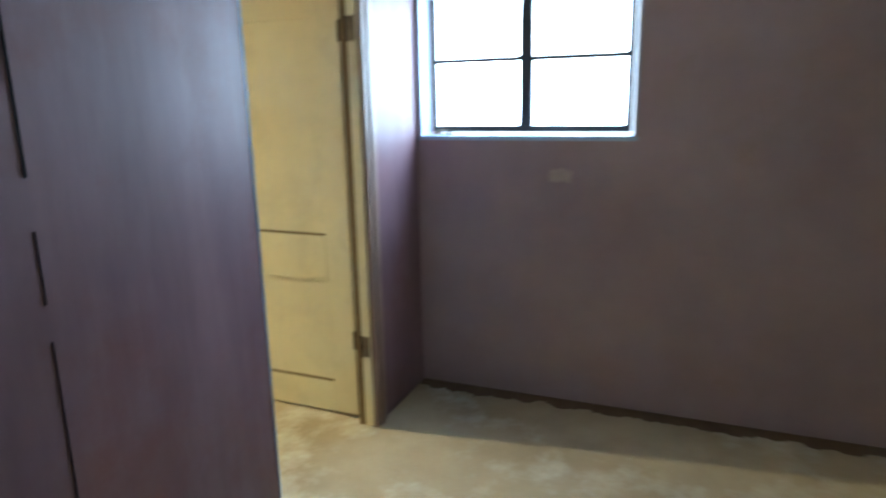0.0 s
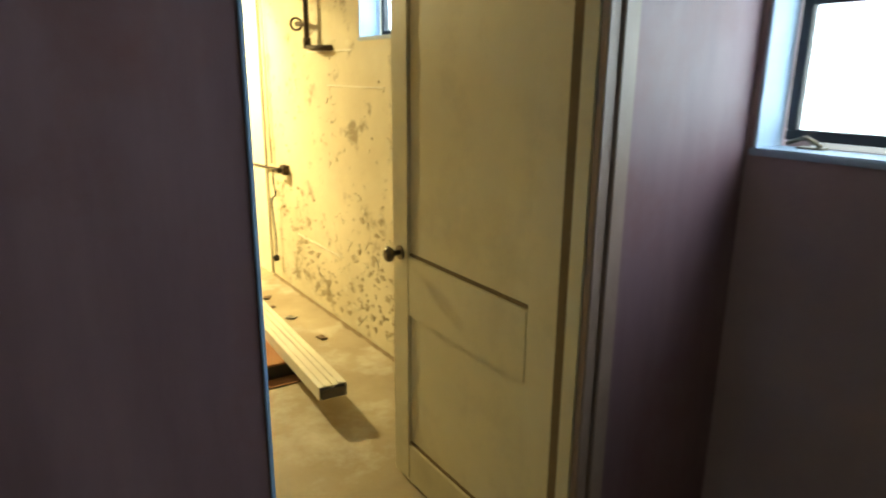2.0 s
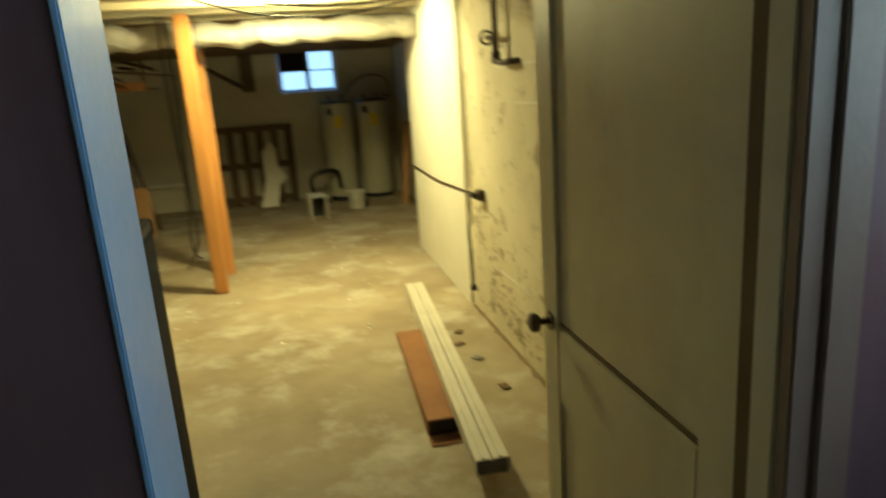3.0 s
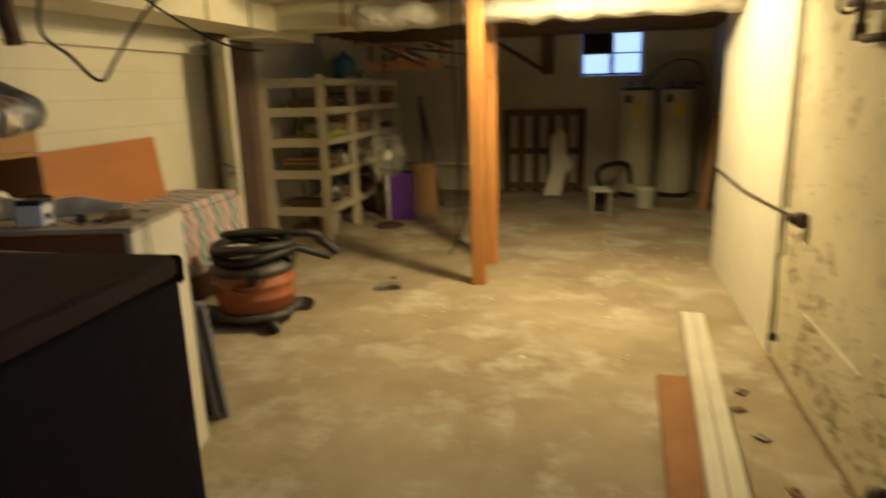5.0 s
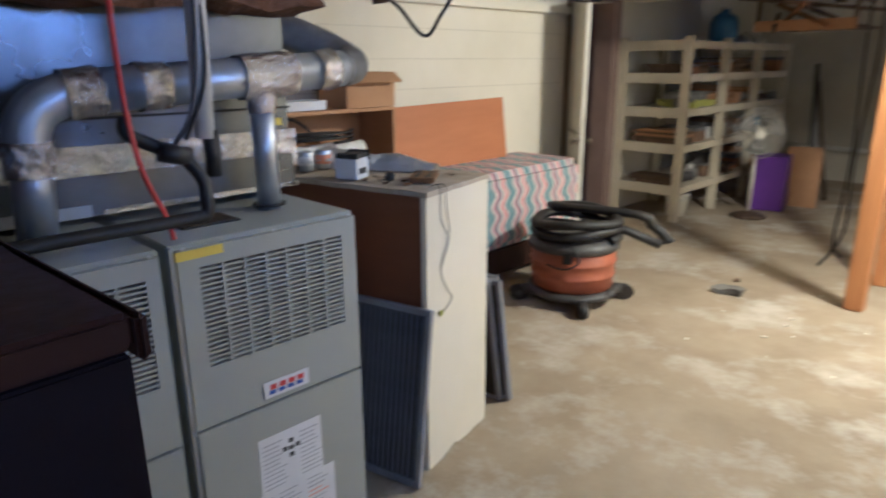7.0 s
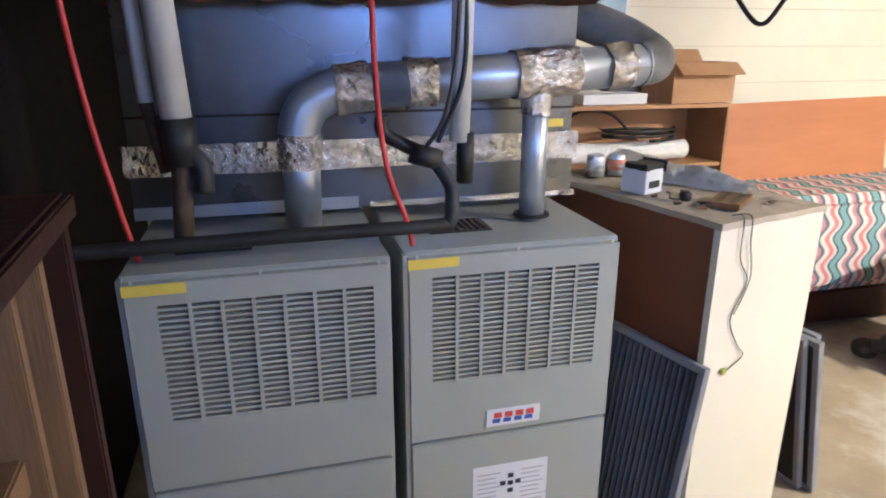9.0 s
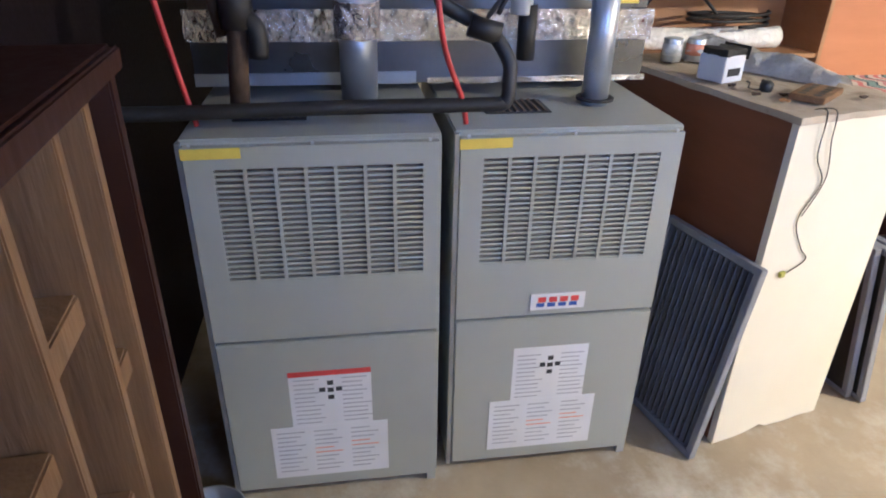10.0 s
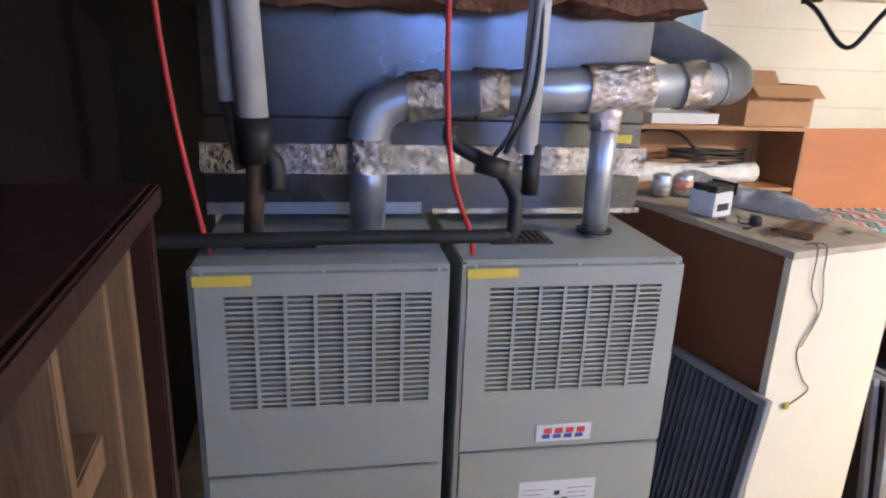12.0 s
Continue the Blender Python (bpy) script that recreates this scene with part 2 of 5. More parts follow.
def wave_fabric():
    m = bpy.data.materials.new("wavy_flame_stitch_fabric")
    m.use_nodes = True
    n, l = m.node_tree.nodes, m.node_tree.links
    tc = n.new("ShaderNodeTexCoord")
    sp = n.new("ShaderNodeSeparateXYZ")
    l.new(tc.outputs["Object"], sp.inputs[0])

    def op(kind, a, b=None):
        q = n.new("ShaderNodeMath")
        q.operation = kind
        for i, v in enumerate((a, b)):
            if v is None:
                continue
            if isinstance(v, (int, float)):
                q.inputs[i].default_value = v
            else:
                l.new(v, q.inputs[i])
        return q.outputs[0]
    # height runs down the front and across the top; waves swing along the bed
    up = op("SUBTRACT", sp.outputs[2], op("MULTIPLY", sp.outputs[0], 0.9))
    swing = op("MULTIPLY", op("SINE", op("MULTIPLY", up, 42.0)), 0.022)
    band = op("FRACT", op("MULTIPLY", op("ADD", sp.outputs[1], swing), 4.6))
    cr = n.new("ShaderNodeValToRGB")
    cr.color_ramp.interpolation = "CONSTANT"
    stops = [(0.0, (0.62, 0.58, 0.54)), (0.14, (0.55, 0.20, 0.20)), (0.27, (0.62, 0.58, 0.54)), (0.36, (0.05, 0.09, 0.13)), (0.42, (0.20, 0.34, 0.36)),
             (0.60, (0.05, 0.09, 0.13)), (0.66, (0.62, 0.58, 0.54)), (0.78, (0.46, 0.22, 0.25)), (0.90, (0.10, 0.14, 0.18))]
    cr.color_ramp.elements[0].position, cr.color_ramp.elements[0].color = stops[0][0], (*stops[0][1], 1)
    cr.color_ramp.elements[1].position, cr.color_ramp.elements[1].color = stops[1][0], (*stops[1][1], 1)
    for p, c in stops[2:]:
        e = cr.color_ramp.elements.new(p)
        e.color = (*c, 1)
    l.new(band, cr.inputs[0])
    l.new(cr.outputs[0], n["Principled BSDF"].inputs["Base Color"])
    n["Principled BSDF"].inputs["Roughness"].default_value = 0.85
    return m


M["waves"] = wave_fabric()


# ---- building helpers ----
def box(bm, x0, x1, y0, y1, z0, z1, m=None):
    vs = [bm.verts.new((x, y, z)) for z in (z0, z1) for x, y in ((x0, y0), (x1, y0), (x1, y1), (x0, y1))]
    if m is not None:
        for v in vs:
            v.co = m @ v.co
    for f in ((3, 2, 1, 0), (4, 5, 6, 7), (0, 1, 5, 4), (1, 2, 6, 5), (2, 3, 7, 6), (3, 0, 4, 7)):
        bm.faces.new([vs[i] for i in f])
    return bm


def tube(bm, pts, r, seg=14, caps=True, radii=None):
    """A round pipe along points."""
    pts = [Vector(p) for p in pts]
    rings = []
    side = None
    for i, p in enumerate(pts):
        d = (pts[min(i + 1, len(pts) - 1)] - pts[max(i - 1, 0)]).normalized()
        if side is None:
            side = d.orthogonal().normalized()
        side = (side - d * side.dot(d)).normalized()
        up = d.cross(side)
        q = radii[i] if radii else r
        rings.append([bm.verts.new(p + (side * math.cos(a) + up * math.sin(a)) * q) for a in (2 * math.pi * k / seg for k in range(seg))])
    for a, b in zip(rings, rings[1:]):
        for k in range(seg):
            f = bm.faces.new((a[k], a[(k + 1) % seg], b[(k + 1) % seg], b[k]))
            f.smooth = True
    if caps:
        bm.faces.new(rings[0][::-1])
        bm.faces.new(rings[-1])
    return bm


def curve_pts(pts, n=8):
    """Smooth points through the given ones."""
    pts = [Vector(p) for p in pts]
    out = []
    for i in range(len(pts) - 1):
        p0, p1, p2, p3 = pts[max(i - 1, 0)], pts[i], pts[i + 1], pts[min(i + 2, len(pts) - 1)]
        for k in range(n):
            t = k / n
            out.append(0.5 * ((2 * p1) + (p2 - p0) * t + (2 * p0 - 5 * p1 + 4 * p2 - p3) * t * t + (3 * p1 - p0 - 3 * p2 + p3) * t ** 3))
    return out + [pts[-1]]


def lathe(bm, profile, seg=32, at=(0, 0, 0)):
    """A turned body from (radius, height) pairs."""
    rings = [[bm.verts.new((at[0] + r * math.cos(2 * math.pi * k / seg), at[1] + r * math.sin(2 * math.pi * k / seg), at[2] + z)) for k in range(seg)] for r, z in profile]
    for a, b in zip(rings, rings[1:]):
        for k in range(seg):
            f = bm.faces.new((a[k], a[(k + 1) % seg], b[(k + 1) % seg], b[k]))
            f.smooth = True
    bm.faces.new(rings[0][::-1])
    bm.faces.new(rings[-1])
    return bm


def mesh_of(name, bm, material, bevel=0.0):
    if bevel:
        bmesh.ops.bevel(bm, geom=bm.edges[:], offset=bevel, segments=2, affect="EDGES", clamp_overlap=True)
    bmesh.ops.recalc_face_normals(bm, faces=bm.faces[:])
    me = bpy.data.meshes.new(name)
    bm.to_mesh(me)
    bm.free()
    me.materials.append(M[material])
    return me


def thing(name, label, category, at=(0, 0, 0), rz=0, group="", kind=""):
    ob = new(name)
    ob.empty_display_size = 0.1
    ob.matrix_world = pose(*at, 0, 0, rz)
    return tagged(ob, label, category, group, kind)


def part(name, bm, material, parent, label="", bevel=0.0):
    ob = new(name, mesh_of(name, bm, material, bevel))
    ob.parent = parent
    if label:
        tagged(ob, label)
    return ob


def solo(name, bm, material, label, category="", kind="", bevel=0.0, group=""):
    return tagged(new(name, mesh_of(name, bm, material, bevel)), label, category, group, kind)


def B(*a):
    return box(bmesh.new(), *a)


def T(pts, r, seg=12):
    return tube(bmesh.new(), pts, r, seg)


def subdivide_rough(bm, cuts, amount, scale=6.0):
    bmesh.ops.subdivide_edges(bm, edges=bm.edges[:], cuts=cuts, use_grid_fill=True)
    for v in bm.verts:
        v.co += noise.noise_vector(v.co * scale) * amount
    return bm


# ---- large structure ----
XL, XR, YF = -4.42, 0.45, 9.75
PY = 0.15
OX0, OX1, OH = -1.318, -0.565, 2.03


def floor_sheet():
    bm = bmesh.new()
    bmesh.ops.create_grid(bm, x_segments=60, y_segments=110, size=0.5, matrix=Matrix.Translation((-2.0, 3.1, 0)) @ Matrix.Diagonal((5.4, 13.6, 1, 1)))
    for v in bm.verts:
        v.co.z = min(0.0, noise.noise(v.co * 1.3) * 0.006 - 0.002)
    bm2 = bm
    return solo("floor", bm2, "concrete", "bare stained tan concrete basement floor", "floor", "structure")


floor_sheet()


def wall_with_hole(name, label, material, axis, c0, c1, a0, a1, z0, z1, holes):
    """A wall along an axis, c0 to c1 thick, with holes (from, to, bottom, top)."""
    bm = bmesh.new()

    def slab(p, q, u, v):
        if q - p > 1e-4 and v - u > 1e-4:
            if axis == "y":
                box(bm, c0, c1, p, q, u, v)
            else:
                box(bm, p, q, c0, c1, u, v)
    last = a0
    for h0, h1, b, t in sorted(holes):
        slab(last, h0, z0, z1)
        slab(h0, h1, z0, b)
        slab(h0, h1, t, z1)
        last = h1
    slab(last, a1, z0, z1)
    return solo(name, bm, material, label, "wall", "structure")


CZ = 2.42
PW = (-1.07, -0.016, 1.312, 2.06)
NW = (1.35, 2.21, 1.67, 2.16)
FW = (-1.27, -0.42, 1.64, 2.25)
DW = (5.42, 6.12)
wall_with_hole("wall_east", "stained cream concrete wall", "stained_wall", "y", 0.0, 0.3, PY, 3.74, 0, CZ, [NW])
solo("wall_east_panel", B(-0.02, 0.3, 3.74, 5.72, 0, CZ), "fresh_wall", "bright white painted stretch of wall", "wall", "structure")
wall_with_hole("wall_east_recess", "dim grey block wall", "grey_wall", "y", XR, XR + 0.3, 5.72, YF, 0, CZ, [])
solo("wall_east_return", B(0.3, XR, 5.60, 5.72, 0, CZ), "grey_wall", "short return of the wall", "wall", "structure")
wall_with_hole("wall_side_room_east", "purple painted plaster wall with a window", "purple_wall", "y", 0.0, 0.3, -3.4, PY, 0, CZ, [PW])
wall_with_hole("wall_north", "dim painted block wall at the far end", "grey_wall", "x", YF, YF + 0.3, XL - 0.3, XR + 0.3, 0, CZ, [FW])
wall_with_hole("wall_west", "white painted block wall", "white_wall", "y", XL - 0.2, XL, -3.4, YF, 0, CZ, [(DW[0], DW[1], 0, 2.0)])
wall_with_hole("wall_partition", "purple board partition with a doorway", "purple", "x", 0.0, 0.06, XL, 0.0, 0, CZ, [(OX0, OX1, 0, OH)])
# this face is coloured near black for the shade beside the furnaces
wall_with_hole("wall_partition_back", "back of the partition, darkened for the shade there", "bar_side", "x", 0.06, PY, XL, OX0, 0, CZ, [])
# never in view; added pale so it reflects daylight into the side room
wall_with_hole("wall_south", "unseen wall closing the side room, pale to bounce light", "fresh_wall", "x", -3.7, -3.4, XL - 0.2, 0.3, 0, CZ, [])
solo("wall_closet", B(XL - 1.3, XL - 1.2, 5.0, 6.6, 0, CZ), "purple", "dark wall beyond the far door", "wall", "structure")
solo("wall_closet_south", B(XL - 1.2, XL - 0.2, 4.95, 5.05, 0, CZ), "purple", "dark wall beyond the far door", "wall", "structure")
solo("wall_closet_north", B(XL - 1.2, XL - 0.2, 6.5, 6.6, 0, CZ), "purple", "dark wall beyond the far door", "wall", "structure")
solo("ceiling", B(XL - 1.3, XR + 0.3, -3.7, YF + 0.3, CZ, CZ + 0.1), "ceiling", "cream painted underside of the floor above", "ceiling", "structure")


def joists():
    bm = bmesh.new()
    y = 0.45
    while y < 5.4:
        box(bm, XL, 0.0, y, y + 0.045, 2.22, CZ - 0.004)
        y += 0.41
    solo("ceiling_joists", bm, "ceiling", "cream painted ceiling joists", "joist", "structure")
    bm = bmesh.new()
    while y < YF:
        box(bm, XL, XR, y, y + 0.045, 2.2, CZ - 0.004)
        y += 0.41
    # dark brown here carries the lack of light at the far end
    solo("ceiling_joists_far", bm, "old_joist", "brown ceiling joists, darkened for the unlit far end", "joist", "structure")


joists()

# plywood seams and the doorway's lining
for z0, z1, w in ((0.0, 0.98, 0.0012), (1.07, 1.24, 0.0014), (1.36, CZ - 0.01, 0.0035)):
    solo("trim_seam", B(-2.083 - w, -2.083 + w, -0.003, 0.0, z0, z1), "bar_side", "dark open joint between two wall boards", "trim", "structure")
door_frame = thing("door_frame", "mauve painted door casing with one pale blue jamb", "door frame", kind="structure")
part("jamb", B(OX0, OX0 + 0.008, -0.003, PY - 0.012, 0, OH), "jamb_blue", door_frame, "pale blue left jamb", 0.002)
part("jamb", B(OX1 - 0.012, OX1, 0.005, 0.050, 0, OH), "cream", door_frame, "cream painted jamb strip", 0.002)
# dark brown strip drawn in as the shadow of the hinge gap
part("hinge_gap_shade", B(OX1 - 0.006, OX1, 0.051, 0.084, 0, OH), "groove", door_frame, "brown strip for the shadow in the hinge gap")
for z in (0.40, 1.80):
    part("hinge_leaf", B(OX1 - 0.0145, OX1 - 0.0122, 0.010, 0.048, z - 0.05, z + 0.05), "brass", door_frame, "dull metal hinge leaf", 0.001)
    part("hinge_pin", T([(OX1 - 0.016, 0.052, z - 0.052), (OX1 - 0.016, 0.052, z + 0.052)], 0.006, 10), "iron", door_frame)
part("head", B(OX0 + 0.009, OX1 - 0.013, 0.0, 0.06, OH - 0.02, OH), "trim", door_frame)
for i, (a, b, d) in enumerate(((0.0, 0.035, 0.020), (0.037, 0.062, 0.028), (0.064, 0.100, 0.016))):
    part("casing", B(OX1 - 0.01 + a, OX1 - 0.01 + b, -d, 0.004, 0, OH + 0.06), "trim", door_frame, "", 0.003)


# ---- windows ----
def steel_window(name, label, axis, c, a0, a1, z0, z1, cols, rows, sky_mat, blind=None):
    """A steel sash set in a wall's opening: frame, bars, panes, sill, and the day beyond."""
    w = thing(name, label, "window", kind="structure")

    def bx(p, q, u, v, d0, d1):
        return B(c + d0, c + d1, p, q, u, v) if axis == "y" else B(p, q, c + d0, c + d1, u, v)
    t = 0.028
    for p, q, u, v in ((a0, a1, z0, z0 + t), (a0, a1, z1 - t, z1), (a0, a0 + t, z0 + t, z1 - t), (a1 - t, a1, z0 + t, z1 - t)):
        part("window_frame", bx(p, q, u, v, 0.0, 0.03), "steel_dark", w, "", 0.003)
    ca, cz = (a1 - a0) / cols, (z1 - z0) / rows
    for i in range(1, cols):
        part("mullion", bx(a0 + i * ca - 0.031, a0 + i * ca + 0.031, z0 + t, z1 - t, -0.004, 0.026), "steel_dark", w, "", 0.003)
    for j in range(1, rows):
        part("glazing_bar", bx(a0 + t, a1 - t, z0 + j * cz - 0.010, z0 + j * cz + 0.010, 0.002, 0.024), "steel_dark", w, "", 0.002)
    for i in range(cols):
        for j in range(rows):
            u0, u1 = a0 + i * ca + 0.02, a0 + (i + 1) * ca - 0.02
            v0, v1 = z0 + j * cz + 0.01, z0 + (j + 1) * cz - 0.01
            if blind == (i, j):
                part("blanked_pane", bx(u0, u1, v0, v1, 0.004, 0.02), "bar_side", w, "dark board in place of a pane")
                continue
            g = part("pane", bx(u0, u1, v0, v1, 0.010, 0.014), "glass", w)
            g.visible_shadow = False
    ob = solo("backdrop", bx(a0 - 0.1, a1 + 0.1, z0 - 0.1, z1 + 0.1, 0.30, 0.31), sky_mat, "bright hazy daylight outside", "sky", "structure")
    ob.visible_shadow = False
    return w


steel_window("window_1", "dark steel window with frosted panes", "y", 0.12, PW[0] + 0.035, PW[1] - 0.014, PW[2] + 0.032, PW[3] - 0.02, 2, 2, "day_side")
steel_window("window_2", "small dark steel basement window", "y", 0.12, NW[0] + 0.02, NW[1] - 0.02, NW[2] + 0.02, NW[3] - 0.01, 2, 2, "day_main")
steel_window("window_3", "far basement window with one pane blanked", "x", YF + 0.06, FW[0] + 0.01, FW[1] - 0.01, FW[2] + 0.01, FW[3] - 0.01, 2, 2, "day_main", (0, 1))


def reveal(name, w):
    r = thing(name, "pale painted window reveal", "reveal", kind="structure")
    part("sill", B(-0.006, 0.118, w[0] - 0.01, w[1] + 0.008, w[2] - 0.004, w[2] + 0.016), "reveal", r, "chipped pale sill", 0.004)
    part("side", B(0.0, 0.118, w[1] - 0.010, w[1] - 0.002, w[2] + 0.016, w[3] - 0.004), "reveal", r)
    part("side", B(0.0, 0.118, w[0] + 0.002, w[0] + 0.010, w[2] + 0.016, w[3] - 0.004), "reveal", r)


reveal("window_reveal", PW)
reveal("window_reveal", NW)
latch = thing("window_latch", "small bent metal latch on the sill", "latch")
part("plate", B(0.07, 0.10, -0.16, -0.09, PW[2] + 0.017, PW[2] + 0.022), "brass", latch)
part("arm", T([(0.085, -0.15, PW[2] + 0.024), (0.075, -0.11, PW[2] + 0.045), (0.06, -0.07, PW[2] + 0.028)], 0.006), "brass", latch)


# ---- panelled door between the rooms ----
def panel_door(name, label, m, width, height, mat_name, knob_z=0.90):
    d = thing(name, label, "door", kind="structure")
    st, sh, t = 0.105, 0.105 if width < 0.8 else 0.132, 0.035
    zs = [0.0, 0.165, 0.68, 0.895, height - 0.12, height]
    part("stile", B(0, sh, -t, 0, 0.01, height), mat_name, d, "", 0.004)
    part("stile", B(width - st, width, -t, 0, 0.01, height), mat_name, d, "", 0.004)
    for a, b in ((0.01, zs[1]), (zs[2], zs[3]), (zs[4], zs[5])):
        part("rail", B(sh + 0.001, width - st - 0.001, -t + 0.001, -0.001, a, b), mat_name, d, "", 0.003)
    for a, b in ((zs[1], zs[2]), (zs[3], zs[4])):
        part("door_panel", B(sh - 0.005, width - st + 0.005, -t + 0.012, -0.012, a, b), mat_name, d)
        for side in (-t + 0.0115, -0.0115):
            part("moulding", B(sh, width - st, side - 0.004, side + 0.004, a + 0.001, a + 0.012), "groove", d, "dirt lying in the groove")
    for side, sgn in ((0.0, 1), (-t, -1)):
        bm = bmesh.new()
        c = (width - 0.055, side, knob_z)
        tube(bm, [(c[0], c[1], c[2]), (c[0], c[1] + sgn * 0.006, c[2])], 0.026, 18)
        tube(bm, [(c[0], c[1] + sgn * q, c[2]) for q in (0.005, 0.03, 0.036, 0.046, 0.056, 0.064)], 0.01, 18, True, [0.010, 0.010, 0.022, 0.028, 0.026, 0.012])
        part("knob", bm, "brass", d, "tarnished round knob")
    for z in (0.40, height - 0.18):
        part("hinge", tube(B(-0.002, 0.010, 0.0, 0.002, z - 0.045, z + 0.045), [(-0.004, 0.004, z - 0.045), (-0.004, 0.004, z + 0.045)], 0.006), "iron", d)
    d.matrix_world = m
    return d


panel_door("door_1", "cream two-panel wooden door standing wide open", pose(-0.520, 0.118, 0, 0, 0, 89.5), 0.862, 1.98, "cream")
panel_door("door_2", "white panelled door standing open by the shelves", pose(XL + 0.03, DW[0], 0, 0, 0, -46), 0.68, 1.96, "white_metal", 0.86)
frame2 = thing("door_frame", "pinkish casing round the far doorway", "door frame", kind="structure")
part("casing", B(XL, XL + 0.02, DW[1], DW[1] + 0.09, 0, 2.05), "trim", frame2, "", 0.003)
part("casing", B(XL, XL + 0.02, DW[0] - 0.08, DW[0], 0, 2.05), "trim", frame2, "", 0.003)
part("casing", B(XL, XL + 0.02, DW[0], DW[1], 2.0, 2.06), "trim", frame2, "", 0.003)
part("jamb", B(XL - 0.2, XL, DW[1] - 0.02, DW[1] - 0.001, 0, 2.0), "trim", frame2)


# ---- furnaces and their ducts ----
def furnace(y0, y1, x, top, logo, g0, g1):
    f = thing("furnace", "grey enamelled gas furnace with louvred upper panel", "furnace", (x, y0, 0), group="pair of furnaces")
    w = y1 - y0
    part("body", B(-0.70, -0.022, 0.0, w, 0.015, top), "furnace", f, "", 0.004)
    # upper panel: a frame round the louvres
    zt, zb = top - 0.062, top - 0.346
    seam = 0.535
    up = part("upper_panel", B(-0.022, 0.0, 0.012, w - 0.008, seam + 0.006, zb), "furnace", f)
    for a, b, u, v in ((0.012, g0, zb, top - 0.012), (g1, w - 0.008, zb, top - 0.012), (g0, g1, zt, top - 0.012)):
        part("panel_rim", B(-0.022, 0.0, a, b, u, v), "furnace", up)
    # backing sheet whose dark brown carries the shade of the recess
    part("louvre_back", B(-0.021, -0.018, g0, g1, zb, zt), "slot_dark", f, "rust-brown backing, darkened for shade behind the louvres")
    cols = 7
    cw = (g1 - g0) / cols
    for i in range(1, cols):
        part("bar", B(-0.014, 0.001, g0 + i * cw - 0.0042, g0 + i * cw + 0.0042, zb, zt), "furnace", up)
    rows = 21
    pitch = (zt - zb) / rows
    slat = None
    for j in range(rows):
        z = zb + j * pitch
        if slat is None:
            bm = bmesh.new()
            vs = [bm.verts.new(c) for c in ((-0.001, g0, 0.0), (-0.001, g1, 0.0), (-0.0013, g1, pitch * 0.42), (-0.0013, g0, pitch * 0.42),
                                            (-0.010, g0, 0.0), (-0.010, g1, 0.0), (-0.010, g1, pitch * 0.42), (-0.010, g0, pitch * 0.42))]
            for q in ((0, 1, 2, 3), (7, 6, 5, 4), (0, 4, 5, 1), (1, 5, 6, 2), (2, 6, 7, 3), (3, 7, 4, 0)):
                bm.faces.new([vs[k] for k in q])
            slat = part("slat", bm, "furnace", up)
            mesh = slat.data
        else:
            slat = new("slat", mesh)
            slat.parent = up
        slat.location = (0, 0, z)
    # black strips laid into the seams as their shadow lines
    part("seam_shadow", B(-0.0218, -0.017, 0.012, w - 0.008, seam - 0.0038, seam + 0.0058), "black", f, "black strip for the shadow between the panels")
    part("seam_shadow", B(-0.0218, -0.012, 0.0102, 0.0118, 0.03, top - 0.012), "black", f, "black strip for the shadow beside the panel")
    part("lower_panel", B(-0.022, 0.002, 0.012, w - 0.008, 0.03, seam - 0.004), "furnace", f, "", 0.003)
    part("side_flange", B(-0.03, -0.006, -0.001, 0.010, 0.02, top - 0.004), "galv", f)
    part("foot", B(-0.03, -0.005, w - 0.03, w - 0.006, 0.0, 0.03), "furnace", f)
    part("tape", B(-0.004, 0.0025, 0.02, 0.145, top - 0.038, top - 0.014, pose(0, 0, 0, 0.6, 0, 0)), "yellow", f, "strip of yellow tape")
    part("top_vent", B(-0.27, -0.15, 0.10, 0.27, top + 0.0005, top + 0.004), "black", f, "dark slotted vent")
    for k in range(9):
        part("vent_slat", B(-0.265, -0.155, 0.108 + k * 0.018, 0.114 + k * 0.018, top + 0.004, top + 0.008), "slot_dark", f)
    # warning labels, their print as plain bars
    la, lb = (0.178, 0.393)
    lab = part("label", B(0.002, 0.0028, la, lb, 0.245, 0.435), "sticker", f, "white warning label")
    if not logo:
        part("print", B(0.0028, 0.0034, la, lb, 0.420, 0.436), "ink_red", lab)
    mid = (la + lb) / 2
    for side in (0, 1):
        a = la + 0.012 if side == 0 else mid + 0.03
        for k in range(11):
            z = 0.41 - k * 0.0145
            part("print", B(0.0028, 0.0032, a, a + (0.066 if k % 3 else 0.078) - (0.0 if k > 5 else 0.012), z - 0.0035, z), "ink_grey", lab)
    for dy, dz in ((0, 0.028), (-0.022, 0.006), (0.022, 0.006), (0, 0.004), (0, -0.02)):
        part("print", B(0.0028, 0.0034, mid - 0.008 + dy, mid + 0.008 + dy, 0.36 + dz, 0.374 + dz), "ink_black", lab)
    lc, ld = (0.118, 0.433)
    lab2 = part("label", B(0.0021, 0.0036, lc, ld, 0.07, 0.252), "sticker", f, "wide white instruction label")
    for col in range(3):
        a = lc + 0.014 + col * 0.1
        for k in range(10):
            z = 0.235 - k * 0.0155
            tint = "ink_orange" if (k in (3, 4) and col == 2) or (k in (4, 5) and col == 1) else "ink_grey"
            part("print", B(0.0036, 0.0041, a, a + 0.075 - 0.012 * ((k * 7 + col) % 3), z - 0.0038, z), tint, lab2)
    if logo:
        lg = part("badge", B(0.0, 0.004, 0.212, 0.362, seam + 0.022, seam + 0.072), "sticker", f, "white badge with red and blue bars", 0.001)
